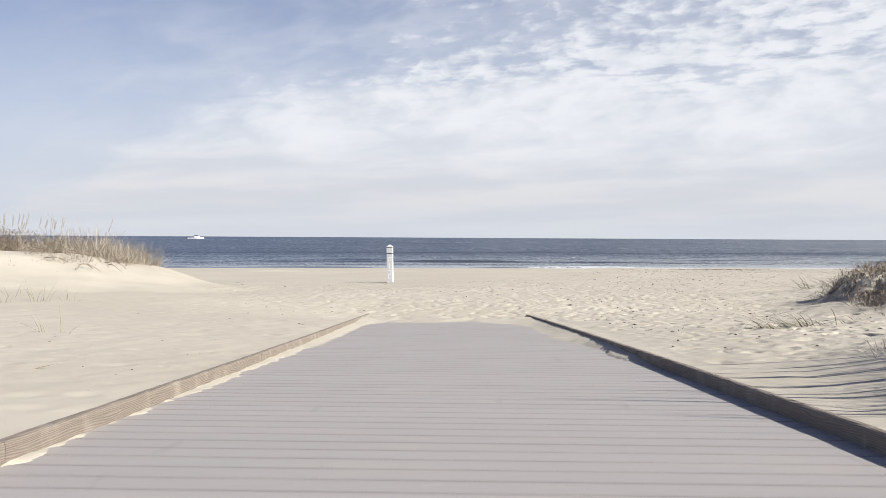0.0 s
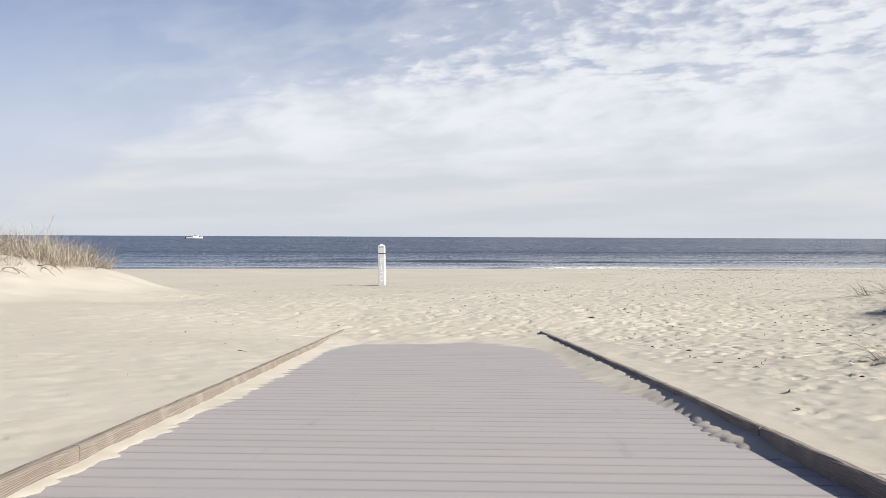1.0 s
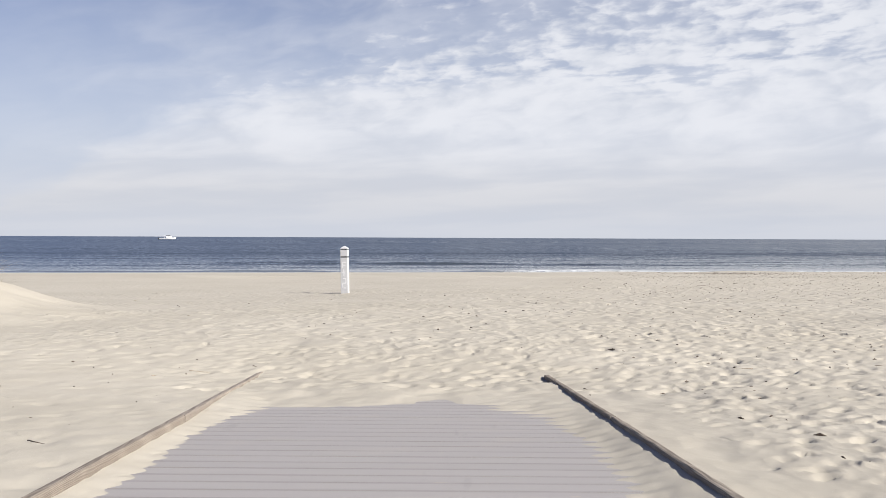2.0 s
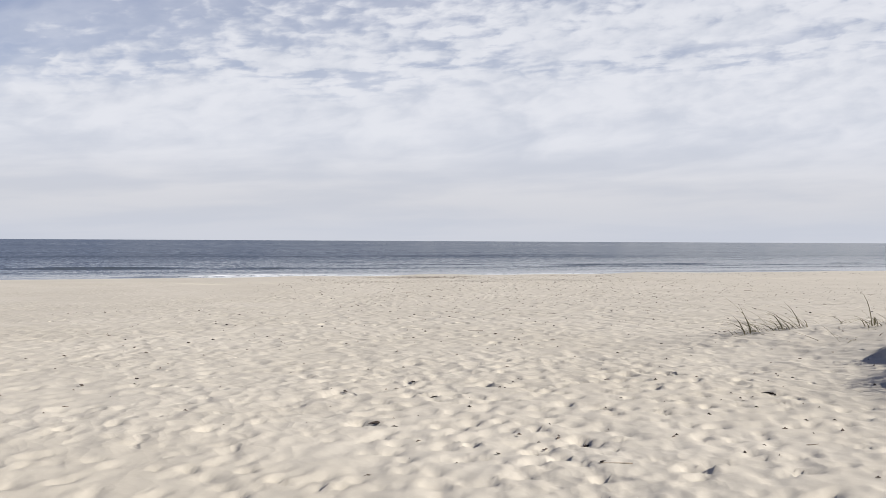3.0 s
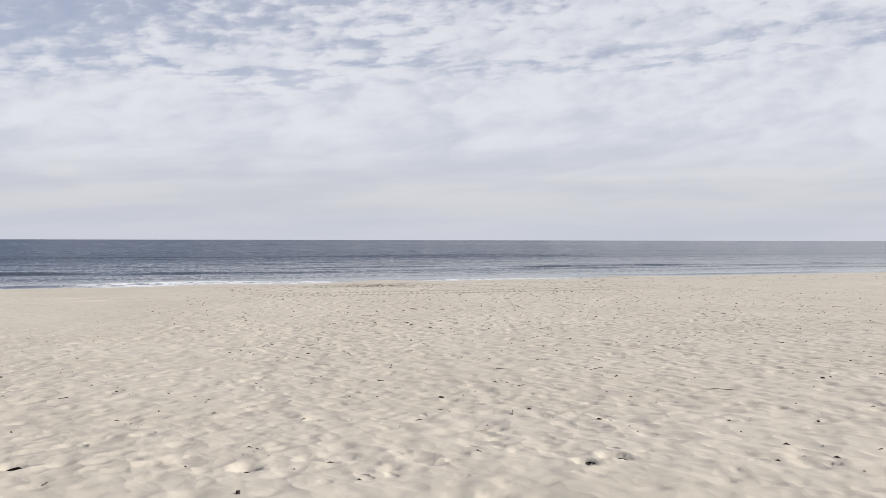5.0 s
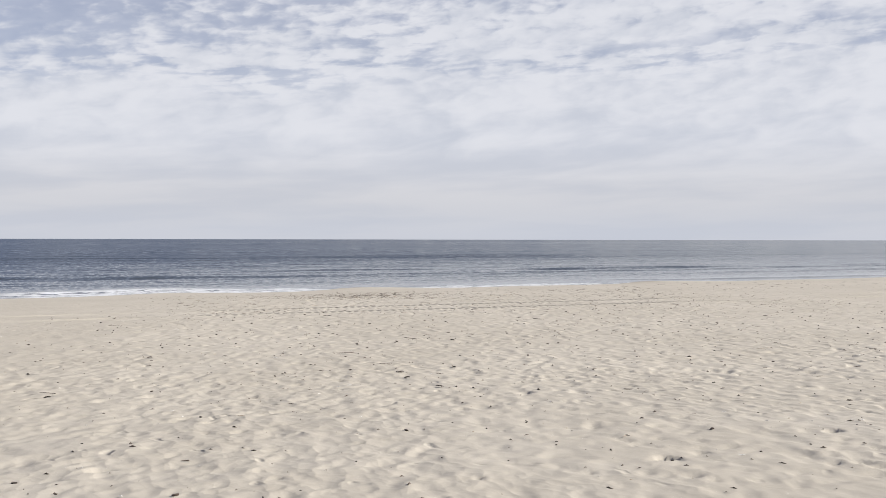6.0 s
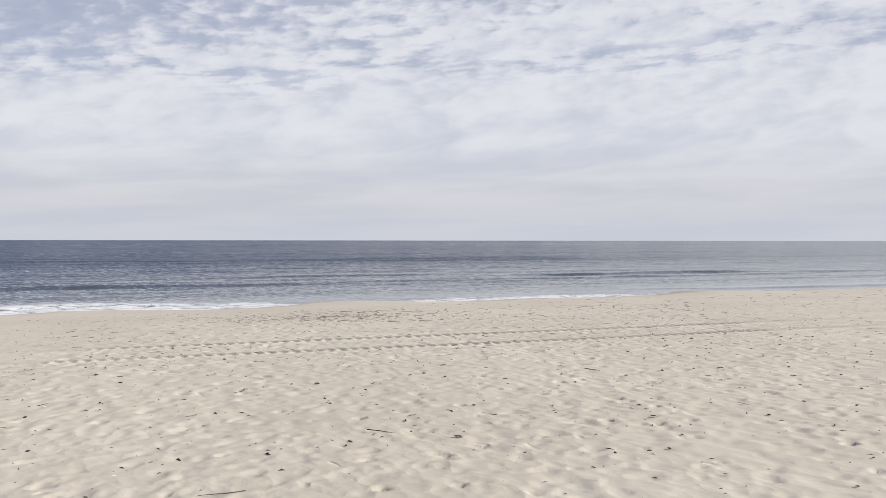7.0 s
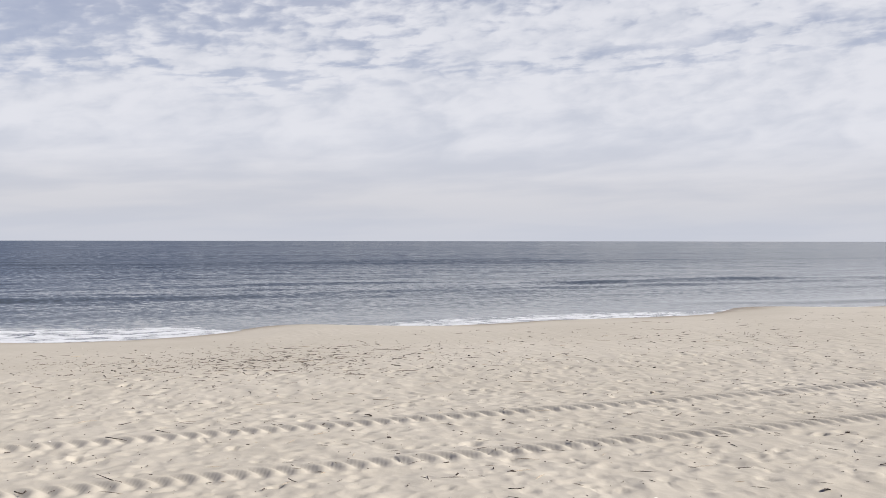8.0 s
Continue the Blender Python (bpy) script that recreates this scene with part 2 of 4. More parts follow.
    k.put(k.s["Normal"], k.vec("NORMALIZE", k.vec("ADD", straight, grow.outputs[0])))
    return m


def deck_material():
    m, k = material("grey_composite", 0.62)
    rnd = k.n("ShaderNodeObjectInfo").outputs["Random"]
    c = k.mix(rnd, col(0.337, 0.313, 0.300), col(0.358, 0.333, 0.320))
    c = k.mix(k.ramp(k.noise(k.mapping(k.at, scale=(1.0, 14, 1)), 5.0, 5.0, 0.6), 0.35, 0.7, 0, 0.3), c, col(0.380, 0.354, 0.336))
    # sand trodden into the boards
    dust = k.noise(k.mapping(k.at, scale=(0.8, 1.6, 1)), 2.2, 7.0, 0.65)
    c = k.mix(k.ramp(dust, 0.5, 0.75, 0, 0.4), c, col(0.399, 0.362, 0.318))
    c = k.mix(k.ramp(k.noise(k.mapping(k.at, scale=(1.2, 5, 1)), 6.0, 4.0), 0.70, 0.78, 0, 0.8), c, col(0.475, 0.416, 0.331))
    scuff = k.noise(k.mapping(k.at, scale=(3.0, 0.5, 1), turn=(0, 0, 0.5)), 2.5, 4.0)
    c = k.mix(k.ramp(scuff, 0.66, 0.72, 0, 0.25), c, col(0.22, 0.204, 0.195))
    # darker, unevenly, towards the two long edges of each board
    part = k.n("ShaderNodeSeparateXYZ")
    k.put(part.inputs[0], k.own)
    rim = k.ramp(k.math("ABSOLUTE", part.outputs[1]), 0.048, 0.078, 0.0, 0.36)
    rim = k.math("MULTIPLY", rim, k.ramp(k.noise(k.mapping(k.at, scale=(0.6, 6, 1)), 2.0, 4.0), 0.3, 0.6, 0.45, 1.0))
    c = k.mix(rim, c, col(0.159, 0.143, 0.138))
    k.put(k.s["Base Color"], c)
    k.s["Specular IOR Level"].default_value = 0.35
    k.put(k.s["Normal"], k.bump(k.noise(k.mapping(k.at, scale=(0.3, 3, 1)), 60.0, 3.0), 0.25, 0.002))
    return m


def timber_material():
    m, k = material("weathered_timber", 0.85)
    rnd = k.n("ShaderNodeObjectInfo").outputs["Random"]
    shift = k.n("ShaderNodeCombineXYZ")
    k.put(shift.inputs[0], k.math("MULTIPLY", rnd, 37.0))
    own = k.vec("ADD", k.own, shift.outputs[0])
    ring = k.n("ShaderNodeTexWave")
    ring.wave_type, ring.bands_direction, ring.wave_profile = "BANDS", "Z", "SIN"
    k.put(ring.inputs["Vector"], k.mapping(own, scale=(0.5, 0.10, 1.0), turn=(0.012, 0.4, 0)))
    for key, v in (("Scale", 48.0), ("Distortion", 14.0), ("Detail", 1.2), ("Detail Scale", 0.5), ("Detail Roughness", 0.5)):
        ring.inputs[key].default_value = v
    grain = ring.outputs["Fac"]
    fibre = k.noise(k.mapping(own, scale=(1, 0.03, 1)), 240.0, 4.0, 0.7)
    c = k.mix(rnd, col(0.235, 0.20, 0.165), col(0.30, 0.262, 0.225))
    c = k.mix(k.ramp(grain, 0.15, 0.8), k.mix(0.40, c, col(0.111, 0.085, 0.064)), c)
    c = k.mix(k.ramp(fibre, 0.4, 0.75, 0, 0.5), c, col(0.136, 0.115, 0.098))
    c = k.mix(k.ramp(k.noise(own, 5.0, 5.0), 0.45, 0.75, 0, 0.5), c, col(0.383, 0.34, 0.281))
    k.put(k.s["Base Color"], c)
    k.s["Specular IOR Level"].default_value = 0.2
    b = k.bump(grain, 0.4, 0.0025)
    k.put(k.s["Normal"], k.bump(fibre, 0.5, 0.0015, b))
    return m


def paint_material(name, base, dirt, rough=0.5):
    m, k = material(name, rough)
    c = k.mix(k.ramp(k.noise(k.own, 6.0, 6.0, 0.65), 0.42, 0.75, 0, 0.5), base, dirt)
    c = k.mix(k.ramp(k.noise(k.mapping(k.own, scale=(1, 1, 0.12)), 45.0, 4.0), 0.55, 0.8, 0, 0.35), c, dirt)
    k.put(k.s["Base Color"], c)
    k.put(k.s["Normal"], k.bump(k.noise(k.own, 55.0, 4.0), 0.25, 0.002))
    return m


def blade_material(name, a, b, tip):
    """Grass: each blade its own tone, paler to one end of the range of tones."""
    m, k = material(name, 0.7)
    rnd = k.math("FRACT", k.math("ADD", k.n("ShaderNodeNewGeometry").outputs["Random Per Island"], k.n("ShaderNodeObjectInfo").outputs["Random"]))
    c = k.mix(rnd, a, b)
    c = k.mix(k.ramp(k.noise(k.at, 22.0, 3.0), 0.4, 0.7, 0, 0.6), c, tip)
    k.put(k.s["Base Color"], c)
    k.s["Specular IOR Level"].default_value = 0.3
    return m


def twig_material(name, a, b):
    m, k = material(name, 0.9)
    rnd = k.n("ShaderNodeObjectInfo").outputs["Random"]
    c = k.mix(rnd, a, b)
    c = k.mix(k.ramp(k.noise(k.own, 60.0, 4.0), 0.4, 0.7, 0, 0.5), c, col(0.03, 0.024, 0.02))
    k.put(k.s["Base Color"], c)
    k.put(k.s["Normal"], k.bump(k.noise(k.own, 160.0, 3.0), 0.5, 0.002))
    return m


SAND, SEA, DECK, TIMBER = sand_material(), sea_material(), deck_material(), timber_material()
POST_PAINT = paint_material("weathered_white_paint", col(0.521, 0.521, 0.529), col(0.403, 0.403, 0.412))
LETTER_PAINT = paint_material("fresh_white_paint", col(0.714, 0.714, 0.714), col(0.655, 0.655, 0.655))
# near-black colour that stands in for the shade inside the post's grooves
GROOVE_SHADE = paint_material("groove_shade_colour", col(0.042, 0.042, 0.046), col(0.084, 0.084, 0.084))
HULL = paint_material("white_hull", col(0.689, 0.697, 0.714), col(0.588, 0.588, 0.605), 0.35)
DARK_GLASS = paint_material("dark_glazing", col(0.025, 0.029, 0.042), col(0.05, 0.05, 0.059), 0.2)
STEEL = paint_material("rusty_screw_steel", col(0.30, 0.285, 0.27), col(0.36, 0.33, 0.30), 0.45)
STRAW = blade_material("dry_beach_grass", col(0.25, 0.205, 0.155), col(0.42, 0.37, 0.295), col(0.55, 0.51, 0.44))
BROWN = blade_material("dead_brown_grass", col(0.118, 0.084, 0.059), col(0.26, 0.206, 0.151), col(0.336, 0.286, 0.227))
GREEN = blade_material("faded_green_grass", col(0.101, 0.097, 0.05), col(0.244, 0.218, 0.134), col(0.336, 0.302, 0.21))
DARK_TWIG = twig_material("dark_driftwood", col(0.038, 0.027, 0.022), col(0.092, 0.067, 0.05))
PALE_TWIG = twig_material("pale_reed", col(0.302, 0.244, 0.176), col(0.47, 0.412, 0.328))
SHELL = paint_material("bleached_shell", col(0.672, 0.655, 0.613), col(0.504, 0.47, 0.42))


# ---- plan of the place ----
def deck_z(y):
    return 0.54 - 0.043 * y


def kerb_left(y):
    return -1.20 - 0.0006 * y * y


def kerb_right(y):
    return 1.24 - 0.008 * y - 0.001 * y * y


KERB_W, KERB_H, DECK_END, DECK_START, PITCH = 0.042, 0.060, 16.6, -3.0, 0.160
SHORE_Y, SHORE_TURN = 55.6, 0.165             # waterline: y = SHORE_Y + SHORE_TURN * x
SEA_Z = -0.57


def lattice(x, y, seed):
    """Smooth value noise on a unit lattice, in -1 to 1."""
    ix, iy = np.floor(x).astype(np.int64), np.floor(y).astype(np.int64)
    fx, fy = x - ix, y - iy
    fx, fy = fx * fx * fx * (fx * (fx * 6 - 15) + 10), fy * fy * fy * (fy * (fy * 6 - 15) + 10)

    def corner(a, b):
        h = (a * 374761393 + b * 668265263 + seed * 974711) & 0x7FFFFFFF
        h = ((h ^ (h >> 13)) * 1274126177) & 0x7FFFFFFF
        h = ((h ^ (h >> 15)) * 69069 + 12345) & 0x7FFFFFFF
        return ((h ^ (h >> 11)) & 0xFFFF) / 32767.5 - 1

    top = corner(ix, iy) * (1 - fx) + corner(ix + 1, iy) * fx
    low = corner(ix, iy + 1) * (1 - fx) + corner(ix + 1, iy + 1) * fx
    return top * (1 - fy) + low * fy


def rough(x, y, size, seed, octaves=3):
    total, amp = 0, 1.0
    for i in range(octaves):
        a = 0.7 * i + 0.3
        u, v = x * math.cos(a) - y * math.sin(a), x * math.sin(a) + y * math.cos(a)
        total = total + amp * lattice(u / size, v / size, seed + 17 * i)
        size, amp = size * 0.5, amp * 0.5
    return total


def smooth(lo, hi, v):
    u = np.clip((v - lo) / (hi - lo), 0, 1)
    return u * u * (3 - 2 * u)


def inland(x, y):
    """How far a place lies up the beach from the waterline."""
    return (SHORE_Y + SHORE_TURN * x - y) * 0.9866


def shore_line(m):
    """How far out the water's edge lies at a place along the shore."""
    return 0.5 + sum(out * np.exp(-((m - at) / half) ** 2) for at, half, out in CUSPS)


def land(x, y):
    """The lie of the sand without prints: beach, ramp of sand beside the walk, dunes."""
    s = inland(x, y)
    # cusps along the water's edge
    m = (x + SHORE_TURN * (y - SHORE_Y)) * 0.9866
    s = s + (shore_line(m) - 0.35) * smooth(7, 0, s) + 0.12 * np.sin(x * 1.05) * smooth(4, 0, s)
    beach = np.interp(s, [-200, -60, -14, -3, 0, 1.5, 4, 8, 12, 16, 21.5, 28, 32, 37],
                      [-6, -5, -1.7, -0.72, -0.55, -0.505, -0.47, -0.43, -0.365, -0.37, -0.33, -0.14, -0.04, 0.0])
    beach = beach - 0.12 * smooth(1.5, -6, x) * smooth(24, 34, y) * smooth(6, 16, s)
    line = 0.565 - 0.043 * y
    ramp = np.log1p(np.exp(np.clip(line / 0.03, -40, 40))) * 0.03 - 0.105 * np.exp(-((y - 15.0) / 1.6) ** 2 - (x / 2.6) ** 2)
    ramp = np.minimum(ramp, 0.95)
    left = np.clip(-1.35 - x, 0, 7)
    right = np.clip(x - 1.4, 0, 7)
    side = 0.035 * left * smooth(24, 15, y) + 0.045 * right * smooth(17, 8, y)
    r = np.hypot(np.clip(x + 10.8, 0, None) / 5.9, (y - 20.8) / 4.6)
    dune = 0.63 * smooth(1.2, 0.55, r + 0.06 * rough(x, y, 1.6, 5)) * smooth(-19.5, -14.5, x)
    r = np.hypot(np.clip(8 - x, 0, None) / 3.4, (y - 15.2) / 4.6)
    ends = smooth(15.5, 10.5, x)
    dune = dune + ends * 0.29 * smooth(1.15, 0.45, r + 0.07 * rough(x, y, 1.3, 9))
    dune = dune + ends * 0.26 * smooth(0.84, 0.66, r + 0.10 * rough(x, y, 0.8, 33, 3))          # eroded scarp
    dune = dune + ends * 0.19 * smooth(1.2, 0.1, np.hypot(np.clip(7.8 - x, 0, None) / 2.4, (y - 20.2) / 1.9))
    torn = smooth(0.98, 0.72, r + 0.08 * rough(x, y, 0.9, 35, 2)) * smooth(19.0, 16.5, y)
    dune = dune + ends * torn * (0.05 * np.abs(rough(x * 0.7, y, 0.5, 91, 3)) - 0.02)
    r = np.hypot(np.clip(5.2 - x, 0, None) / 3.4, (y - 4) / 5.0)
    dune = dune + ends * 0.35 * smooth(1.1, 0.4, r)
    return beach + ramp + side + dune


def drift(x, y):
    """Height of blown sand over the boards, below zero where the boards are bare."""
    dl, dr = x - kerb_left(y), kerb_right(y) - x
    wl = np.interp(y, [0, 4.2, 6, 8, 9.2, 11.3, 13, 14.2], [0.014, 0.020, 0.060, 0.09, 0.12, 0.15, 0.17, 0.35])
    wr = np.interp(y, [0, 3, 6, 7.1, 8.7, 10.2, 13, 14.5], [0.003, 0.004, 0.012, 0.085, 0.14, 0.22, 0.34, 0.8])
    lobe = np.abs(np.sin(np.pi * (y - DECK_START + PITCH / 2) / PITCH))
    wob = 0.72 + 0.35 * lobe * (1 + 0.6 * rough(x * 0, y, 0.5, 29, 1)) + 0.16 * rough(x, y, 0.30, 21, 2) + 0.3 * rough(x, y, 1.4, 23, 1)
    rim = np.maximum(np.clip(wl * 0.15, 0.003, 0.05) * np.minimum(1 - dl / (wl * wob), 1), np.clip(wr * 0.3, 0.002, 0.04) * np.minimum(1 - dr / (wr * wob), 1))
    rim = rim - 0.03 * np.where(dr < dl, smooth(7.2, 6.4, y), smooth(2.9, 2.3, y))
    end = 0.05 * (y - (13.95 + 0.24 * rough(x, y * 0.4, 0.5, 25, 2) + 0.17 * lattice(x / 0.32, np.floor((y - DECK_START) / PITCH + 0.5) * 0.77, 31) - 1.0 * np.clip(np.abs(x + 0.28) - 0.8, 0, 1)))
    return np.clip(np.maximum(rim, end) + 0.004 * rough(x, y, 0.12, 27, 2), -0.05, 0.06)


def on_walk(x, y):
    return (x > kerb_left(y) - KERB_W) & (x < kerb_right(y) + KERB_W) & (y < DECK_END)


def ground_z(x, y):
    """Sand height, prints left out."""
    x, y = np.asarray(x, float), np.asarray(y, float)
    z = land(x, y)
    d = drift(x, y)
    floor_fill = np.where(d > -0.004, d, np.where(y > 10.5, -0.0045, np.where(y > 8, -0.012, -0.035)))
    inner = deck_z(y) + floor_fill
    inner = inner + (np.maximum(z, deck_z(y) + 0.02) - inner) * smooth(14.5, 15.5, y)
    return np.where(on_walk(x, y), inner, z)


def drift_path(y):
    """Middle of the stretch walked over, as it bends to the right down the beach."""
    return np.where(y < 12, 0.3, 0.3 + 0.36 * (y - 12))


# ---- sand: one sheet from the dunes to under the sea ----
def steps(*legs):
    """Coordinates from legs of (from, to, step)."""
    out = [np.arange(a, b - 1e-6, s) for a, b, s in legs]
    return np.concatenate(out)


def grown(start, stop, first, factor=1.16):
    out, step, v = [], first, start
    while v < stop:
        v += step
        step *= factor
        out.append(v)
    return np.array(out)


def sheet_mesh(name, px, py, pz):
    rows, cols = px.shape
    mesh = bpy.data.meshes.new(name)
    mesh.vertices.add(rows * cols)
    mesh.vertices.foreach_set("co", np.stack([px, py, pz], -1).astype(np.float32).ravel())
    i = (np.arange(rows - 1)[:, None] * cols + np.arange(cols - 1)[None, :]).ravel()
    quads = np.stack([i, i + 1, i + cols + 1, i + cols], -1).astype(np.int32)
    n = len(quads)
    mesh.loops.add(n * 4)
    mesh.loops.foreach_set("vertex_index", quads.ravel())
    mesh.polygons.add(n)
    mesh.polygons.foreach_set("loop_start", np.arange(0, n * 4, 4, dtype=np.int32))
    mesh.polygons.foreach_set("use_smooth", np.ones(n, dtype=bool))
    mesh.update(calc_edges=True)
    return mesh


FINE = 0.038
us = steps((-14.0, -7.0, 0.14), (-7.0, -5.6, 0.065), (-5.6, -3.6, 0.034), (-3.6, 4.6, 0.03), (4.6, 9.0, 0.055), (9.0, 15.0, 0.15))
us = np.concatenate([-14.0 - grown(0, 4700, 0.16)[::-1], us, 15.0 + grown(-0.15, 4700, 0.16)])
vs = steps((2.3, 9.0, 0.045), (9.0, 44.9, FINE), (44.9, 49.5, 0.022), (49.5, 58.5, 0.05))
vs = np.concatenate([2.3 - grown(0, 4700, 0.06)[::-1], vs, 58.5 + grown(-0.06, 4700, 0.1)])
U, V = np.meshgrid(us, vs)
X, Y = U + drift_path(np.clip(V, -10, 66)), V
Z = ground_z(X, Y)
plain = Z.copy()
beach_part = smooth(1.5, 7.0, inland(X, Y))
away = ~(on_walk(X, Y + 0.3) & (Y < 14.5 + 0.5 * rough(X, Y, 0.6, 49, 2)))

# soft hollows everywhere, deeper where many feet went
tread = smooth(-3.0, 0.0, X + 0.55 * np.clip(Y - 16, 0, 12)) * smooth(9.0, 15.0, Y + np.abs(X - 1.5) * 0.9)
quiet = 1 - smooth(31, 38, Y - 0.1 * X) * 0.3
soft = rough(X * 1.5, Y * 0.9, 0.26, 41, 2) * 0.65 + 0.35 * rough(X * 0.9, Y * 0.8, 0.6, 43, 2)
amount = (0.005 + 0.0065 * tread * quiet) * np.where(away, 1, 0) * beach_part
Z = Z + amount * (soft - 0.3 * soft * soft)
Z = Z + (0.0015 + 0.001 * tread) * np.where(away, 1, 0) * beach_part * rough(X, Y, 0.12, 47, 2)

rng = np.random.default_rng(11)


def stamp(cx, cy, turn, half_l, half_w, depth, edge, rim):
    """Press one print into the sand, with sand thrown up round it."""
    j0, j1 = np.searchsorted(vs, [cy - 2.2 * half_l, cy + 2.2 * half_l])
    if j1 - j0 < 2:
        return
    mid = float(drift_path(np.array(cy)))
    i0, i1 = np.searchsorted(us, [cx - mid - 2.6 * half_l, cx - mid + 2.6 * half_l])
    if i1 - i0 < 2:
        return
    x, y = X[j0:j1, i0:i1] - cx, Y[j0:j1, i0:i1] - cy
    a, b = x * math.cos(turn) + y * math.sin(turn), -x * math.sin(turn) + y * math.cos(turn)
    r = np.sqrt((a / half_l) ** 2 + (b / half_w) ** 2)
    pit = 1 - smooth(1 - edge, 1 + edge * 0.6, r)
    heel = 1 + 0.35 * np.tanh(a / half_l * 1.5)
    lip = np.exp(-((r - 1.35) / 0.3) ** 2)
    Z[j0:j1, i0:i1] += -depth * pit * heel + rim * lip


def prints(count, place, depth, size, edge, rim):
    for _ in range(count):
        cx, cy = place()
        if (cy < 14.6 and bool(on_walk(np.array(cx), np.array(cy)))) or float(inland(cx, cy)) < 2.5:
            continue
        s = rng.uniform(*size)
        turn = rng.normal(math.pi / 2 - 0.2, 0.7)
        stamp(cx, cy, turn, s, s * rng.uniform(0.55, 0.9), rng.uniform(*depth), rng.uniform(*edge), rng.uniform(*rim))


def trodden():
    cy = rng.uniform(15.0, 37.0)
    return float(drift_path(np.array(cy))) + rng.uniform(-13.0, 11.0), cy


def right_bank():
    cy = rng.uniform(6.5, 20.0)
    return rng.uniform(1.5, 4.6), cy


def gateway():
    cy = 14.5 + abs(rng.normal(0, 1.8))
    return rng.uniform(-1.8, 2.6), cy


def lower_beach():
    cy = rng.uniform(34, 52)
    return float(drift_path(np.array(cy))) + rng.uniform(-6, 9), cy


prints(21000, trodden, (0.002, 0.0085), (0.04, 0.085), (0.6, 0.95), (0.001, 0.003))
prints(1100, trodden, (0.010, 0.018), (0.04, 0.065), (0.5, 0.8), (0.002, 0.006))
prints(260, trodden, (0.012, 0.021), (0.045, 0.06), (0.6, 0.85), (0.002, 0.005))
prints(1300, right_bank, (0.005, 0.014), (0.045, 0.085), (0.6, 1.0), (0.002, 0.005))
prints(380, right_bank, (0.015, 0.028), (0.042, 0.065), (0.6, 0.85), (0.002, 0.005))
prints(30, lambda: (rng.uniform(2.5, 4.6), rng.uniform(7.6, 12.5)), (0.035, 0.06), (0.075, 0.11), (0.5, 0.7), (0.005, 0.01))
prints(300, gateway, (0.010, 0.020), (0.045, 0.07), (0.55, 0.85), (0.002, 0.005))
prints(7000, lower_beach, (0.003, 0.009), (0.05, 0.10), (0.6, 1.0), (0.001, 0.004))
prints(1100, lower_beach, (0.008, 0.016), (0.035, 0.06), (0.4, 0.7), (0.002, 0.005))
prints(150, lower_beach, (0.018, 0.03), (0.045, 0.07), (0.4, 0.6), (0.003, 0.007))

# single deep prints, each with a dark scrap of weed blown into it
DEEP = ((3.67, 23.81), (1.81, 25.30), (3.93, 21.40), (4.59, 24.45), (5.26, 21.25), (1.45, 23.55), (5.75, 19.98), (2.72, 18.24), (2.20, 17.83),
        (3.71, 18.42), (0.56, 18.76), (2.28, 18.59), (3.35, 16.81), (4.45, 17.11), (4.46, 17.46), (4.62, 18.01), (2.11, 13.98), (2.57, 16.25),
        (1.61, 16.97), (0.72, 17.03), (2.86, 24.88), (4.37, 24.35), (3.79, 23.56), (4.74, 22.95), (4.06, 22.25), (7.41, 31.21), (8.87, 31.59))
SCRAPS = ((11.16, 39.95), (11.02, 42.48), (18.40, 48.40), (9.39, 39.65), (8.20, 36.58), (9.21, 42.81), (13.59, 42.52), (13.93, 41.77), (7.55, 36.36),
          (4.21, 35.79), (7.50, 35.15), (10.04, 32.79), (11.98, 48.08), (16.07, 50.60), (13.55, 44.40), (7.44, 35.87), (8.47, 42.60), (5.35, 38.74))
for cx, cy in DEEP:
    stamp(cx, cy, rng.normal(1.4, 0.5), rng.uniform(0.065, 0.10), rng.uniform(0.045, 0.06), rng.uniform(0.022, 0.04), 0.6, 0.006)
# hollows under small ledges on the torn bank
for cx, cy, long, wide, deep in ((3.55, 9.8, 0.20, 0.11, 0.10), (3.15, 10.1, 0.12, 0.08, 0.07), (3.0, 9.6, 0.10, 0.07, 0.06), (2.75, 11.4, 0.16, 0.08, 0.07), (4.3, 12.4, 0.16, 0.09, 0.09), (4.6, 13.4, 0.18, 0.10, 0.09)):
    stamp(cx, cy, 0.25, long, wide, deep, 0.3, 0.015)
# faint old prints on the smooth sand beside the walk
prints(900, lambda: (rng.uniform(-9.0, -1.4), rng.uniform(3.5, 16.0)), (0.003, 0.008), (0.05, 0.11), (0.6, 1.0), (0.0005, 0.002))
# churned, clodded sand on the eroded side of the dune
prints(330, lambda: (rng.uniform(5.4, 8.2), rng.uniform(12.0, 16.6)), (0.03, 0.07), (0.06, 0.11), (0.3, 0.5), (0.008, 0.02))

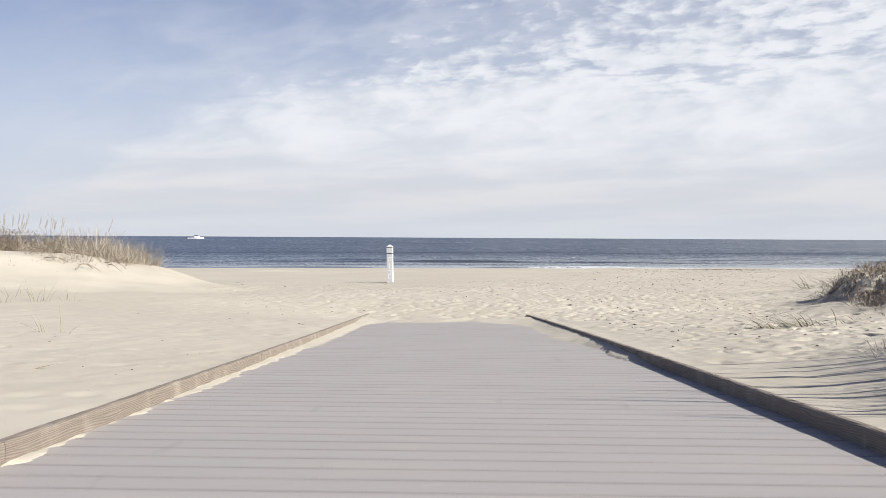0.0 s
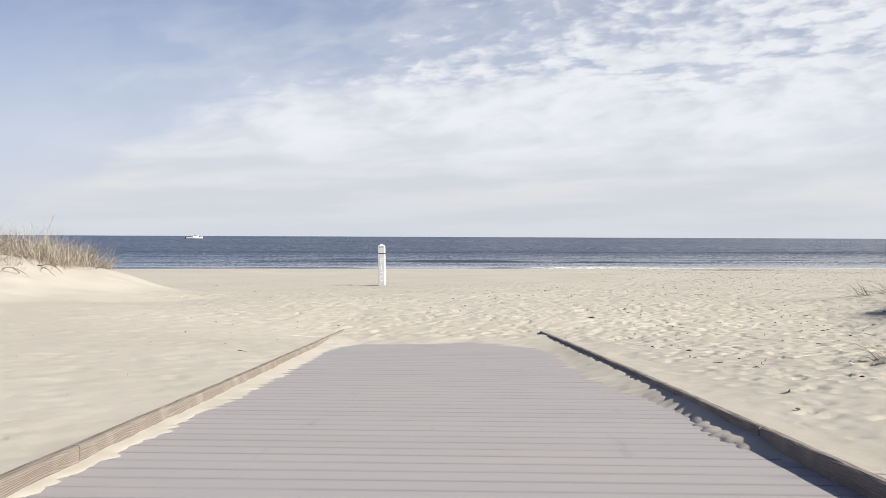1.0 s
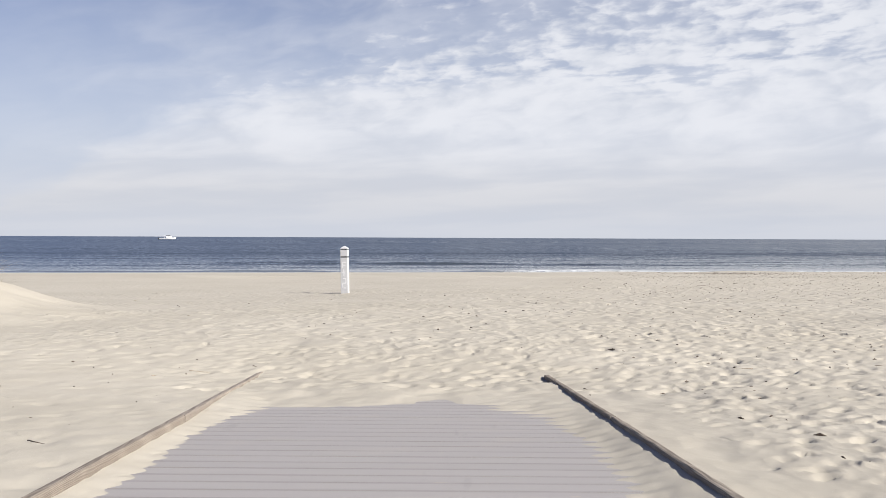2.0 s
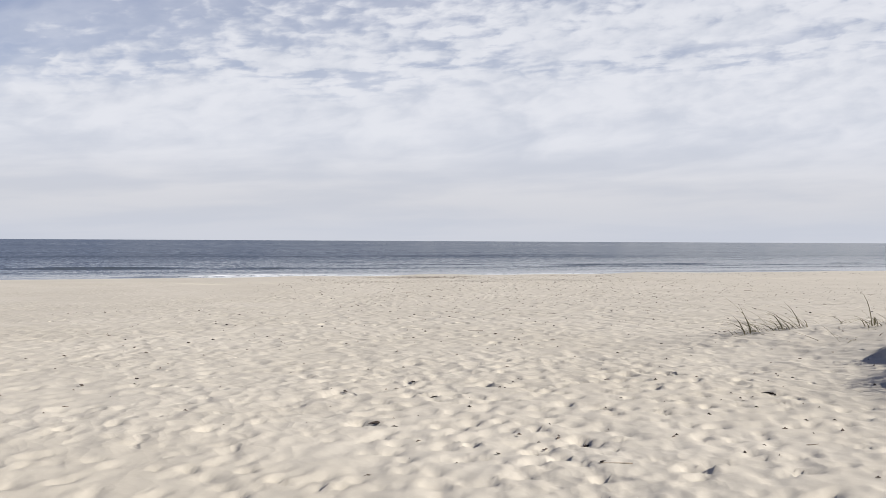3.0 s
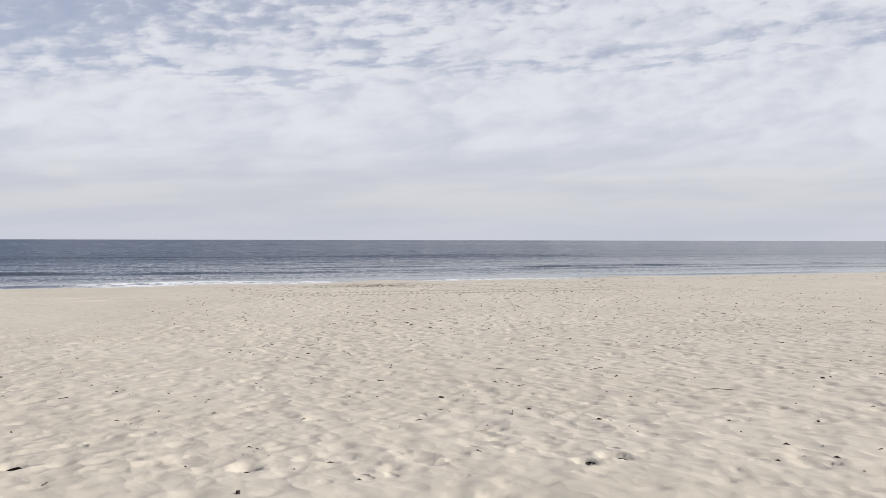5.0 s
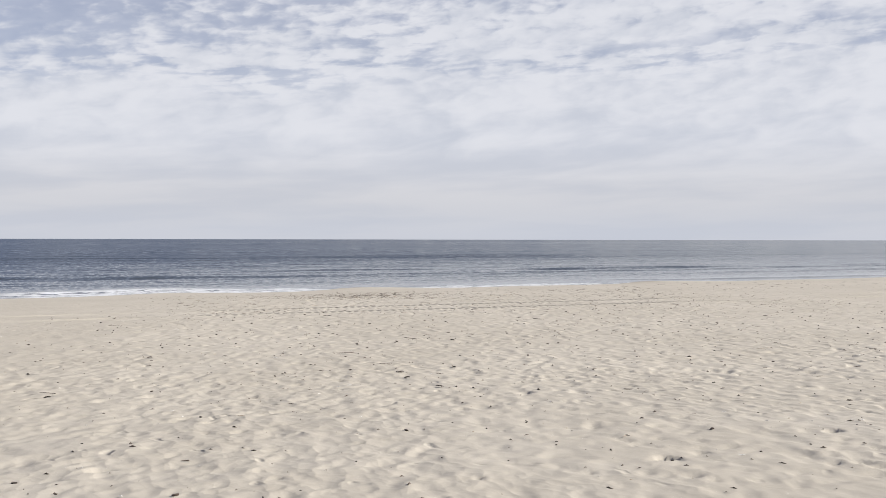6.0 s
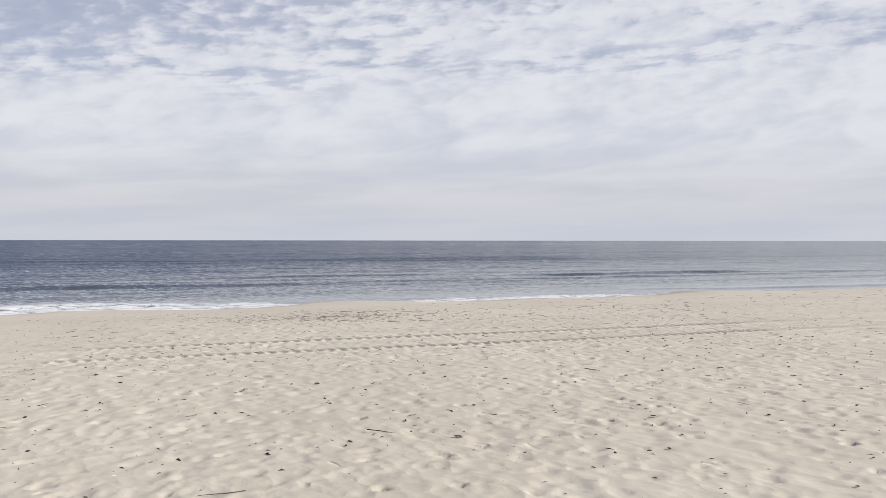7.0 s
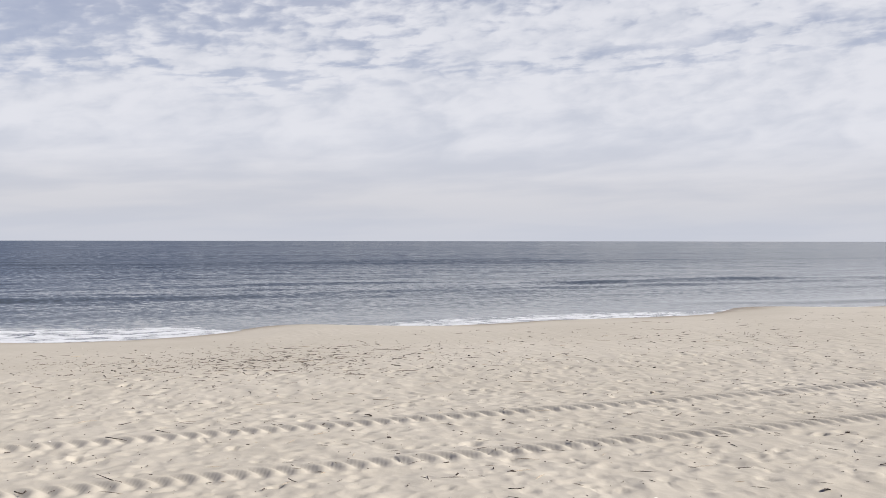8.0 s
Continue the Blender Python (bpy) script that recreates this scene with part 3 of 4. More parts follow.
# two wheel tracks along the beach, with the lugs' marks
for x0, y0, phase in ((12.54, 47.80, 0.0), (11.90, 46.14, 0.4)):
    a, b = X - x0, Y - y0 - 0.0006 * (X - x0) ** 2
    t, n = a * 0.9974 + b * 0.072, -a * 0.072 + b * 0.9974
    n = n + 0.02 * np.sin(t * 0.7 + phase)
    worn = np.clip(0.8 + 0.45 * lattice(t * 0.35, n * 0 + 3.3, 63), 0.35, 1.1)
    # the tyre flattens the old prints; each lug leaves a pad with a curved step
    Z += (plain - Z) * 0.85 * np.exp(-(n / 0.25) ** 4)
    p = (t + 0.012 * lattice(t * 2, n * 0, 61)) / 0.155 + phase + 0.30 * (n / 0.16) ** 2 + 0.6 * n
    pad = (0.5 + 0.5 * np.cos(2 * np.pi * p)) ** 0.8
    Z += np.exp(-((n - 0.01) / 0.15) ** 4) * worn * (-0.012 + 0.034 * pad)
    Z += worn * (0.013 * np.exp(-((n + 0.22) / 0.045) ** 2) * (0.5 + 0.5 * pad) + 0.006 * np.exp(-((n - 0.21) / 0.05) ** 2))

ground = tagged(new("ground", sheet_mesh("ground", X, Y, Z)), "pale dry beach sand with trodden hollows and dunes", "sand", kind="structure")
ground.data.materials.append(SAND)


# ---- sea: one sheet to the horizon ----
m_axis = np.concatenate([-50 - grown(0, 4600, 0.6)[::-1], steps((-50, 70, 0.5)), 70 + grown(-0.5, 4600, 0.6)])
n_axis = np.concatenate([steps((-4, 10, 0.12), (10, 20, 0.16), (20, 60, 0.32)), 60 + grown(-0.32, 4600, 0.35, 1.09)])
M, N = np.meshgrid(m_axis, n_axis)
wander = 1.6 * lattice(M / 16, N / 30, 71) + 0.5 * lattice(M / 4.5, N / 7, 72)
S = np.zeros_like(M)
for at, high, front, tail, seed in ((14.5, 0.06, 0.9, 3.2, 73), (55.0, 0.07, 1.8, 5.0, 74), (92.0, 0.10, 2.4, 7.0, 75), (8.0, 0.05, 0.6, 1.6, 76), (33.0, 0.07, 1.4, 3.5, 77)):
    d = N - at - wander
    strength = 0.6 + 0.5 * lattice(M / 22 + seed, N * 0 + 0.5, seed)
    S += high * np.clip(strength, 0.1, 1.2) * np.where(d < 0, np.exp(-(d / front) ** 2), np.exp(-(d / tail) ** 2))
crest_rng = np.random.default_rng(19)
for count, n0, spread, long, high, front in ((34, 14.5, 1.3, 2.6, 0.055, 0.5), (16, 9.5, 1.2, 1.6, 0.03, 0.4), (26, 24.0, 3.0, 3.0, 0.04, 0.8), (26, 55.0, 4.0, 8.0, 0.05, 1.6)):
    for _ in range(count):
        cm, cn, l = crest_rng.uniform(-12, 62), crest_rng.normal(n0, spread), long * crest_rng.uniform(0.6, 1.6)
        d = N - cn - 0.12 * (M - cm) * crest_rng.uniform(-1, 1)
        S += high * crest_rng.uniform(0.4, 1.1) * np.exp(-((M - cm) / l) ** 2) * np.where(d < 0, np.exp(-(d / front) ** 2), np.exp(-(d / (3.5 * front)) ** 2))
fade = smooth(300, 60, N)
S += fade * 0.014 * (lattice(M / 2.6, N / 1.3, 81) + 0.6 * lattice(M / 1.1 + N / 4, N / 0.6, 82)) * smooth(1.5, 12, N)
# the small breaker at the edge
lip = np.clip(0.25 + 1.0 * lattice(M / 5 + 0.37, M * 0, 83), 0, 1)
d = N - shore_line(M) - 1.5 - 0.4 * lattice(M / 3, M * 0, 84)
S += 0.055 * lip * np.where(d < 0, np.exp(-(d / 0.35) ** 2), np.exp(-(d / 1.1) ** 2))
S += 0.015 * rough(M, N, 0.5, 85, 2) * smooth(4, 0, N)
sea = tagged(new("water", sheet_mesh("water", M, N, S)), "slate-blue sea with low swells and white foam at its edge", "sea", kind="structure")
sea.matrix_world = pose(0, SHORE_Y, SEA_Z, 0, 0, math.degrees(math.atan(SHORE_TURN)))
sea.data.materials.append(SEA)


# ---- helpers for things ----
def shell_mesh(name, bm, mat, bevel=0.0, smooth_faces=False):
    if bevel:
        bmesh.ops.bevel(bm, geom=bm.edges[:], offset=bevel, segments=2, profile=0.6, affect="EDGES")
    mesh = bpy.data.meshes.new(name)
    bm.to_mesh(mesh)
    bm.free()
    if smooth_faces:
        mesh.polygons.foreach_set("use_smooth", [True] * len(mesh.polygons))
    mesh.materials.append(mat)
    return mesh


def part(name, mesh, parent, label="", m=None, kind=""):
    ob = new(name, mesh)
    ob.parent = parent
    if m is not None:
        ob.matrix_basis = m
    return tagged(ob, label, kind=kind)


def box(sx, sy, sz, m=Matrix()):
    bm = bmesh.new()
    bmesh.ops.create_cube(bm, size=1, matrix=m @ Matrix.Diagonal((sx, sy, sz, 1)))
    return bm


# ---- marker post on the beach ----
def marker_post(x, y, turn, lean):
    z = float(ground_z(x, y))
    post = new("marker_post")
    w = 0.18
    part("shaft", shell_mesh("shaft", box(w, w, 1.212, pose(0, 0, 0.232)), POST_PAINT, 0.008), post)
    # both grooves are real recesses; their shade is painted in near black
    part("groove", shell_mesh("groove", box(w - 0.03, w - 0.03, 0.03, pose(0, 0, 0.853)), GROOVE_SHADE), post, "recessed groove with its shade put into a dark colour")
    part("collar", shell_mesh("collar", box(w, w, 0.155, pose(0, 0, 0.9455)), POST_PAINT, 0.007), post)
    part("groove", shell_mesh("groove", box(w - 0.03, w - 0.03, 0.03, pose(0, 0, 1.032)), GROOVE_SHADE), post, "recessed groove with its shade put into a dark colour")
    bm = box(w, w, 0.02, pose(0, 0, 1.05))
    bmesh.ops.create_cone(bm, cap_ends=True, segments=4, radius1=w * 0.7071, radius2=0.014, depth=0.06, matrix=pose(0, 0, 1.09, 0, 0, 45))
    part("cap", shell_mesh("cap", bm, POST_PAINT, 0.003), post, "white pyramid cap")
    # painted strokes down the face, not legible: bars of their size
    for bx, bz, sx, sz in ((0.008, 0.73, 0.10, 0.022), (-0.032, 0.665, 0.022, 0.15), (0.0, 0.66, 0.075, 0.02),
                           (-0.006, 0.48, 0.022, 0.17), (-0.028, 0.48, 0.07, 0.02),
                           (0.008, 0.345, 0.085, 0.02), (0.042, 0.29, 0.02, 0.09), (0.004, 0.235, 0.085, 0.02), (-0.04, 0.18, 0.02, 0.1), (0.0, 0.12, 0.085, 0.02)):
        part("painted_bar", shell_mesh("painted_bar", box(sx, 0.004, sz, pose(bx, -w / 2 - 0.002, bz)), LETTER_PAINT), post, "bright white paint stroke")
    post.matrix_world = pose(x, y, z + 0.01, lean, -1.0, turn) @ Matrix.Diagonal((1, 1, 1.05, 1))
    return tagged(post, "white square wooden post with pyramid cap standing in sand", "post")


marker_post(-2.32, 34.3, -8, 0.5)


# ---- motor boat far out ----
def motor_boat(x, y, turn):
    boat = new("motor_boat")
    bm = bmesh.new()
    ribs = []
    for t, half, keel in ((-5.0, 1.35, 0.05), (-2.5, 1.6, -0.1), (0.5, 1.6, -0.15), (3.0, 1.15, -0.05), (4.6, 0.5, 0.25), (5.4, 0.06, 0.6)):
        deck = 1.05 + 0.07 * max(t, 0)
        ribs.append([bm.verts.new(c) for c in ((t, -half, deck), (t, -half * 0.85, 0.3), (t, 0, keel), (t, half * 0.85, 0.3), (t, half, deck))])
    for a, b in zip(ribs, ribs[1:]):
        for i in range(4):
            bm.faces.new((a[i], b[i], b[i + 1], a[i + 1]))
        bm.faces.new((a[4], b[4], b[0], a[0]))
    bm.faces.new(ribs[0])
    bmesh.ops.recalc_face_normals(bm, faces=bm.faces[:])
    part("hull", shell_mesh("hull", bm, HULL), boat)
    part("cabin", shell_mesh("cabin", box(3.4, 2.0, 1.0, pose(1.0, 0, 1.6)), HULL, 0.12), boat)
    part("window_band", shell_mesh("window_band", box(2.6, 2.04, 0.5, pose(0.6, 0, 2.35)), DARK_GLASS, 0.05), boat, "dark cabin glazing")
    part("hardtop", shell_mesh("hardtop", box(3.8, 2.2, 0.16, pose(0.1, 0, 2.72)), HULL, 0.05), boat)
    for sx, sy in ((-1.6, -0.9), (-1.6, 0.9)):
        part("stanchion", shell_mesh("stanchion", box(0.1, 0.1, 1.7, pose(sx, sy, 1.85)), HULL), boat)
    bm = box(2.2, 2.0, 0.12, pose(-3.2, 0, 2.15, 0, -6, 0))
    part("canopy", shell_mesh("canopy", bm, HULL, 0.04), boat, "white cockpit canopy")
    part("outboard", shell_mesh("outboard", box(0.6, 0.9, 1.2, pose(-5.3, 0, 0.7)), DARK_GLASS, 0.1), boat, "dark outboard motor")
    boat.matrix_world = pose(x, y, SEA_Z - 0.1, 0, 0, turn) @ Matrix.Scale(0.8, 4)
    return tagged(boat, "small white motor boat with cabin on the open sea", "boat")


motor_boat(-138.0, 560.0, 8)


# ---- grass ----
def blades(rows, seg=5):
    """One mesh of curved, tapering blades. rows: base, heading, length, lean, curl, width."""
    verts, faces = [], []
    for (bx, by, bz), head, length, lean, curl, wide in rows:
        cx, cy, cz, tilt = bx, by, bz, lean
        hx, hy = math.cos(head), math.sin(head)
        sx, sy = -hy, hx
        first = len(verts)
        for i in range(seg + 1):
            k = wide * (1 - (i / seg) ** 1.5) * 0.5 + 0.0004
            verts.append((cx - sx * k, cy - sy * k, cz))
            verts.append((cx + hx * k * 0.5, cy + hy * k * 0.5, cz - k * 0.3))
            verts.append((cx + sx * k, cy + sy * k, cz))
            step = length / seg
            cx += hx * math.sin(tilt) * step
            cy += hy * math.sin(tilt) * step
            cz += math.cos(tilt) * step
            tilt += curl / seg
        for i in range(seg):
            a = first + i * 3
            faces.append((a, a + 1, a + 4, a + 3))
            faces.append((a + 1, a + 2, a + 5, a + 4))
    return verts, faces


def blade_mesh(name, rows, mat, seg=5):
    mesh = bpy.data.meshes.new(name)
    verts, faces = blades(rows, seg)
    mesh.from_pydata(verts, [], faces)
    mesh.materials.append(mat)
    return mesh


grass_rng = random.Random(5)


def clump_rows(x, y, count, spread, length, lean, curl, wide, head=None, swing=3.2):
    rows = []
    for _ in range(count):
        a, r = grass_rng.uniform(0, 2 * math.pi), spread * math.sqrt(grass_rng.random())
        bx, by = x + r * math.cos(a), y + r * math.sin(a)
        heading = a + grass_rng.gauss(0, 0.5) if head is None else head + grass_rng.uniform(-swing, swing)
        rows.append(((bx, by, -0.02), heading, length * grass_rng.uniform(0.35, 1.2), abs(grass_rng.gauss(lean, 0.30)),
                     grass_rng.gauss(curl, 0.55), wide * grass_rng.uniform(0.6, 1.3)))
    return rows


def seated(rows):
    """Set blades given on the plan onto the sand."""
    xs, ys = np.array([r[0][0] for r in rows]), np.array([r[0][1] for r in rows])
    zs = ground_z(xs, ys)
    return [((r[0][0], r[0][1], float(z) + r[0][2]), *r[1:]) for r, z in zip(rows, zs)]


def dune_grass():
    """The dense dry stand on the crest of the dune beside the walk: a matted base, brown heads, straw arcs over it."""
    straw, brown, mat = [], [], []
    for _ in range(2300):
        x, y = grass_rng.uniform(-14.5, -6.3), grass_rng.uniform(18.9, 23.4)
        r = math.hypot(max(x + 10.8, 0) / 5.9, (y - 20.8) / 4.6)
        front = 19.5 + 0.28 * max(x + 9.2, 0) + 0.25 * math.sin(x * 2.3)
        if r > 0.84 + grass_rng.uniform(-0.10, 0.04) or (y < front and grass_rng.random() < 0.85):
            continue
        tall = 0.75 + 0.35 * math.sin(x * 1.7 + 0.8) * math.sin(x * 0.9 + y)
        near_end = x > -7.9
        if near_end or grass_rng.random() < 0.28:
            straw += clump_rows(x, y, 14, 0.13, 0.66 * tall, 0.7, 1.2, 0.006)
        else:
            brown += clump_rows(x, y, 10, 0.16, 0.58 * tall, 0.6, 0.8, 0.005)
            # withered leaves and seed heads along the dead stems
            for _ in range(26):
                brown.append(((x + grass_rng.gauss(0, 0.15), y + grass_rng.gauss(0, 0.12), grass_rng.uniform(0.08, 0.55) * tall), grass_rng.uniform(0, 6.3),
                              grass_rng.uniform(0.03, 0.09), grass_rng.uniform(0.3, 2.4), grass_rng.uniform(-1.5, 1.5), 0.012))
        mat += clump_rows(x, y, 9, 0.20, 0.20, 1.15, 1.2, 0.010)
    # pale fountain of a tuft at the seaward end, and one bushy heap before it
    for x, y, count, length in ((-6.6, 22.0, 70, 0.66), (-6.4, 21.8, 70, 0.62), (-6.8, 21.9, 60, 0.6), (-6.3, 22.2, 60, 0.6), (-7.1, 21.6, 50, 0.55)):
        straw += clump_rows(x, y, count, 0.10, length, 0.55, 1.5, 0.009, 0.0, 1.2)
    for x, y in ((-7.9, 20.9), (-8.0, 21.2), (-7.7, 21.1)):
        straw += clump_rows(x, y, 90, 0.16, 0.68, 0.5, 1.3, 0.007)
    for rows, stuff, label in ((straw, STRAW, "dense dry straw-coloured beach grass on the dune"),
                               (brown, BROWN, "dead brown grass and seed heads on the dune crest"),
                               (mat, BROWN, "low mat of withered brown blades on the dune crest")):
        tagged(new("dune_grass", blade_mesh("dune_grass", seated(rows), stuff, 3)), label, "grass", kind="stuff")


dune_grass()


def seed_stalks():
    rows = []
    for x, y, count in ((-8.95, 21.6, 12), (-8.1, 21.2, 9), (-9.7, 21.6, 3), (-10.6, 21.6, 2), (-7.0, 21.4, 1)):
        for _ in range(count):
            rows.append(((x + grass_rng.uniform(-0.3, 0.3), y + grass_rng.uniform(-0.2, 0.2), 0.0), grass_rng.uniform(-1.2, 1.6),
                         grass_rng.uniform(0.62, 0.86), grass_rng.uniform(0.03, 0.25), grass_rng.uniform(0.05, 0.3), 0.007))
            (bx, by, _), head, length, lean, curl, _ = rows[-1]
            # the plume: short awns up the last quarter of the stalk
            for i in range(12):
                t = length * (0.72 + 0.022 * i)
                a = lean + curl * t / length * 0.5
                rows.append(((bx + math.cos(head) * math.sin(a) * t, by + math.sin(head) * math.sin(a) * t, math.cos(a) * t), grass_rng.uniform(0, 6.3),
                             grass_rng.uniform(0.04, 0.08), grass_rng.uniform(0.15, 0.6), 0.3, 0.008))
    tagged(new("seed_stalk", blade_mesh("seed_stalk", seated(rows), STRAW)), "tall thin dry seed stalks above the dune grass", "grass", kind="stuff")


seed_stalks()


def dune_scrub():
    rows, pale = [], []
    for _ in range(1100):
        x, y = grass_rng.uniform(4.9, 10.5), grass_rng.uniform(12.4, 19.2)
        r = math.hypot(max(8 - x, 0) / 3.7, (y - 15.4) / 4.7)
        if r < 0.80 + grass_rng.uniform(-0.35, 0.06) and x - 0.2 > 0.86 * (y - 11):      # bare on the seaward side
            crest = r < 0.5 or y > 16.2
            (pale if crest and grass_rng.random() < 0.45 else rows).extend(clump_rows(x, y, 13, 0.16, 0.34 if crest else 0.20, 0.95 if crest else 1.25, 1.2, 0.008, 3.2, 1.6))
            # brown leaves and wrack, thickened to stand in for the face's shade too
            for _ in range(22):
                rows.append(((x + grass_rng.gauss(0, 0.15), y + grass_rng.gauss(0, 0.15), grass_rng.uniform(0.0, 0.14)), grass_rng.uniform(0, 6.3),
                             grass_rng.uniform(0.05, 0.13), grass_rng.uniform(0.6, 2.2), grass_rng.uniform(-1, 1), 0.012))
    for group, mat, label in ((rows, BROWN, "low matted brown scrub on the dune bank"), (pale, STRAW, "pale dry grass among scrub on the dune bank")):
        tagged(new("dune_scrub", blade_mesh("dune_scrub", seated(group), mat, 3)), label, "grass", kind="stuff")


dune_scrub()


def runner(points, radius, mat, name, taper=0.6):
    """A thin bent stem through points, as a mesh tube."""
    verts, faces = [], []
    n = len(points)
    for i, p in enumerate(points):
        a, b = Vector(points[max(i - 1, 0)]), Vector(points[min(i + 1, n - 1)])
        d = (b - a).normalized()
        s = d.cross(Vector((0, 0, 1)))
        s = s.normalized() if s.length > 1e-3 else Vector((1, 0, 0))
        u = s.cross(d)
        r = radius * (1 - taper * i / max(n - 1, 1))
        for k in range(5):
            t = 2 * math.pi * k / 5
            verts.append(Vector(p) + s * (r * math.cos(t)) + u * (r * math.sin(t)))
    for i in range(n - 1):
        for k in range(5):
            faces.append((i * 5 + k, i * 5 + (k + 1) % 5, (i + 1) * 5 + (k + 1) % 5, (i + 1) * 5 + k))
    faces.append(tuple(range(4, -1, -1)))
    faces.append(tuple((n - 1) * 5 + k for k in range(5)))
    mesh = bpy.data.meshes.new(name)
    mesh.from_pydata(verts, [], faces)
    mesh.polygons.foreach_set("use_smooth", [True] * len(mesh.polygons))
    mesh.materials.append(mat)
    return mesh


def roots():
    """Bare roots and runners hanging out of the dune's face."""
    for _ in range(70):
        x = grass_rng.uniform(-11.0, -6.4)
        y = 19.6 - 0.05 * (x + 8) ** 2 + grass_rng.uniform(-0.8, 0.5)
        z = float(ground_z(x, y))
        pts, cx, cy = [], 0.0, 0.0
        head = grass_rng.uniform(-2.6, -0.5)
        for i in range(7):
            lift = 0.07 * math.sin(i / 6 * math.pi) + 0.012 + grass_rng.uniform(0, 0.02)
            pts.append((cx, cy, float(ground_z(x + cx, y + cy)) - z + lift))
            head += grass_rng.uniform(-0.6, 0.6)
            cx += 0.075 * math.cos(head)
            cy += 0.075 * math.sin(head)
        ob = new("bare_root", runner(pts, 0.008, BROWN, "bare_root"))
        ob.matrix_world = pose(x, y, z)
        tagged(ob, "thin brown root hanging from the eroded dune face", "root", "roots on the dune face")


roots()


def tuft(name, x, y, count, spread, length, lean, curl, wide, mat, label, head=None, swing=3.2, group=""):
    """A tuft whose blades are parts of their own."""
    rows = clump_rows(0, 0, count, spread, length, lean, curl, wide, head, swing)
    zs = ground_z(np.array([x + r[0][0] for r in rows]), np.array([y + r[0][1] for r in rows]))
    z0 = float(ground_z(x, y))
    root = new(name)
    root.matrix_world = pose(x, y, z0)
    for row, z in zip(rows, zs):
        foot = Vector((row[0][0], row[0][1], float(z) - z0 - 0.02))
        part("blade", blade_mesh("blade", [((0, 0, 0), *row[1:])], mat), root, m=Matrix.Translation(foot))
    return tagged(root, label, "grass", group)


# dead sprigs down the face of the grassy dune
for x, y, count, length in ((-9.8, 18.9, 9, 0.22), (-9.2, 18.5, 8, 0.2), (-8.7, 19.1, 10, 0.24), (-8.2, 18.7, 9, 0.22), (-7.8, 19.2, 10, 0.24), (-7.4, 18.8, 9, 0.2), (-7.0, 19.3, 12, 0.26),
                            (-6.6, 19.5, 10, 0.24), (-6.9, 18.5, 7, 0.16), (-7.6, 18.2, 7, 0.16), (-8.4, 18.1, 7, 0.18), (-6.3, 20.2, 8, 0.2)):
    tuft("dead_sprig", x, y, count, 0.16, length, 1.0, 0.9, 0.007, BROWN, "dead brown sprig on the pale dune face", None, 3.2, "sprigs on the dune face")
# low bowed tufts out on the sand beside the dune
for x, y, count, length in ((6.5, 20.75, 22, 0.5), (6.9, 20.7, 26, 0.52), (7.45, 20.0, 20, 0.42), (6.7, 19.6, 5, 0.34), (7.7, 20.6, 7, 0.42), (8.2, 20.4, 9, 0.4), (8.8, 20.7, 9, 0.42)):
    tuft("grass_tuft", x, y, int(count * 1.5), 0.22, length, 1.05, 1.1, 0.010, GREEN, "sparse bowed beach grass tuft rooted in open sand", math.pi, 0.9, "tufts on the sand")
# greenish tufts up the bank of the dune across from it
for x, y, count, length in ((3.05, 10.6, 22, 0.55), (3.25, 10.8, 22, 0.55), (3.5, 11.0, 14, 0.5), (4.3, 11.6, 10, 0.45), (6.6, 18.0, 38, 0.52), (6.95, 18.4, 30, 0.5), (6.4, 17.2, 30, 0.45), (6.0, 16.2, 22, 0.4), (5.4, 15.6, 18, 0.36), (6.9, 16.9, 36, 0.55),
                            (5.2, 14.4, 16, 0.34), (6.4, 15.2, 26, 0.48), (7.2, 15.9, 36, 0.55), (5.0, 13.2, 18, 0.36), (5.8, 13.8, 22, 0.42), (4.4, 12.7, 14, 0.34), (7.4, 17.6, 36, 0.55), (4.1, 11.8, 14, 0.36)):
    low = y < 11.5
    tuft("grass_tuft", x, y, int(count * (1.9 if low else 1.1)), 0.22, length * (0.85 if low else 0.75), 1.1, 1.5, 0.007, GREEN if count % 4 else STRAW, "wind-bent beach grass tuft with green and dry blades on the dune", 3.45, 0.6, "tufts on the dune")
# thin blades beside the walk
for x, y, count, length in ((2.3, 6.0, 6, 0.24), (2.5, 6.5, 8, 0.25), (2.85, 6.9, 8, 0.26), (2.15, 5.2, 7, 0.22), (2.45, 5.7, 9, 0.26)):
    tuft("grass_tuft", x, y, count, 0.10, length, 0.5, 0.6, 0.006, STRAW, "thin dry beach grass tuft beside the boardwalk", None, 3.2, "tufts beside the walk")


def shade_stand():
    """A thick low stand of grass on the bank, whose shadows lie over the sand beside the walk."""
    rows = []
    for _ in range(250):
        y = grass_rng.uniform(3.5, 6.2)
        x = grass_rng.uniform(0.42 * y + 0.35, 0.42 * y + 1.7)
        rows += clump_rows(x, y, 8, 0.10, 0.52, 0.4, 1.0, 0.011)
    tagged(new("bank_grass", blade_mesh("bank_grass", seated(rows), STRAW, 4)), "thick dry grass stand on the bank beside the boardwalk", "grass", kind="stuff")


shade_stand()


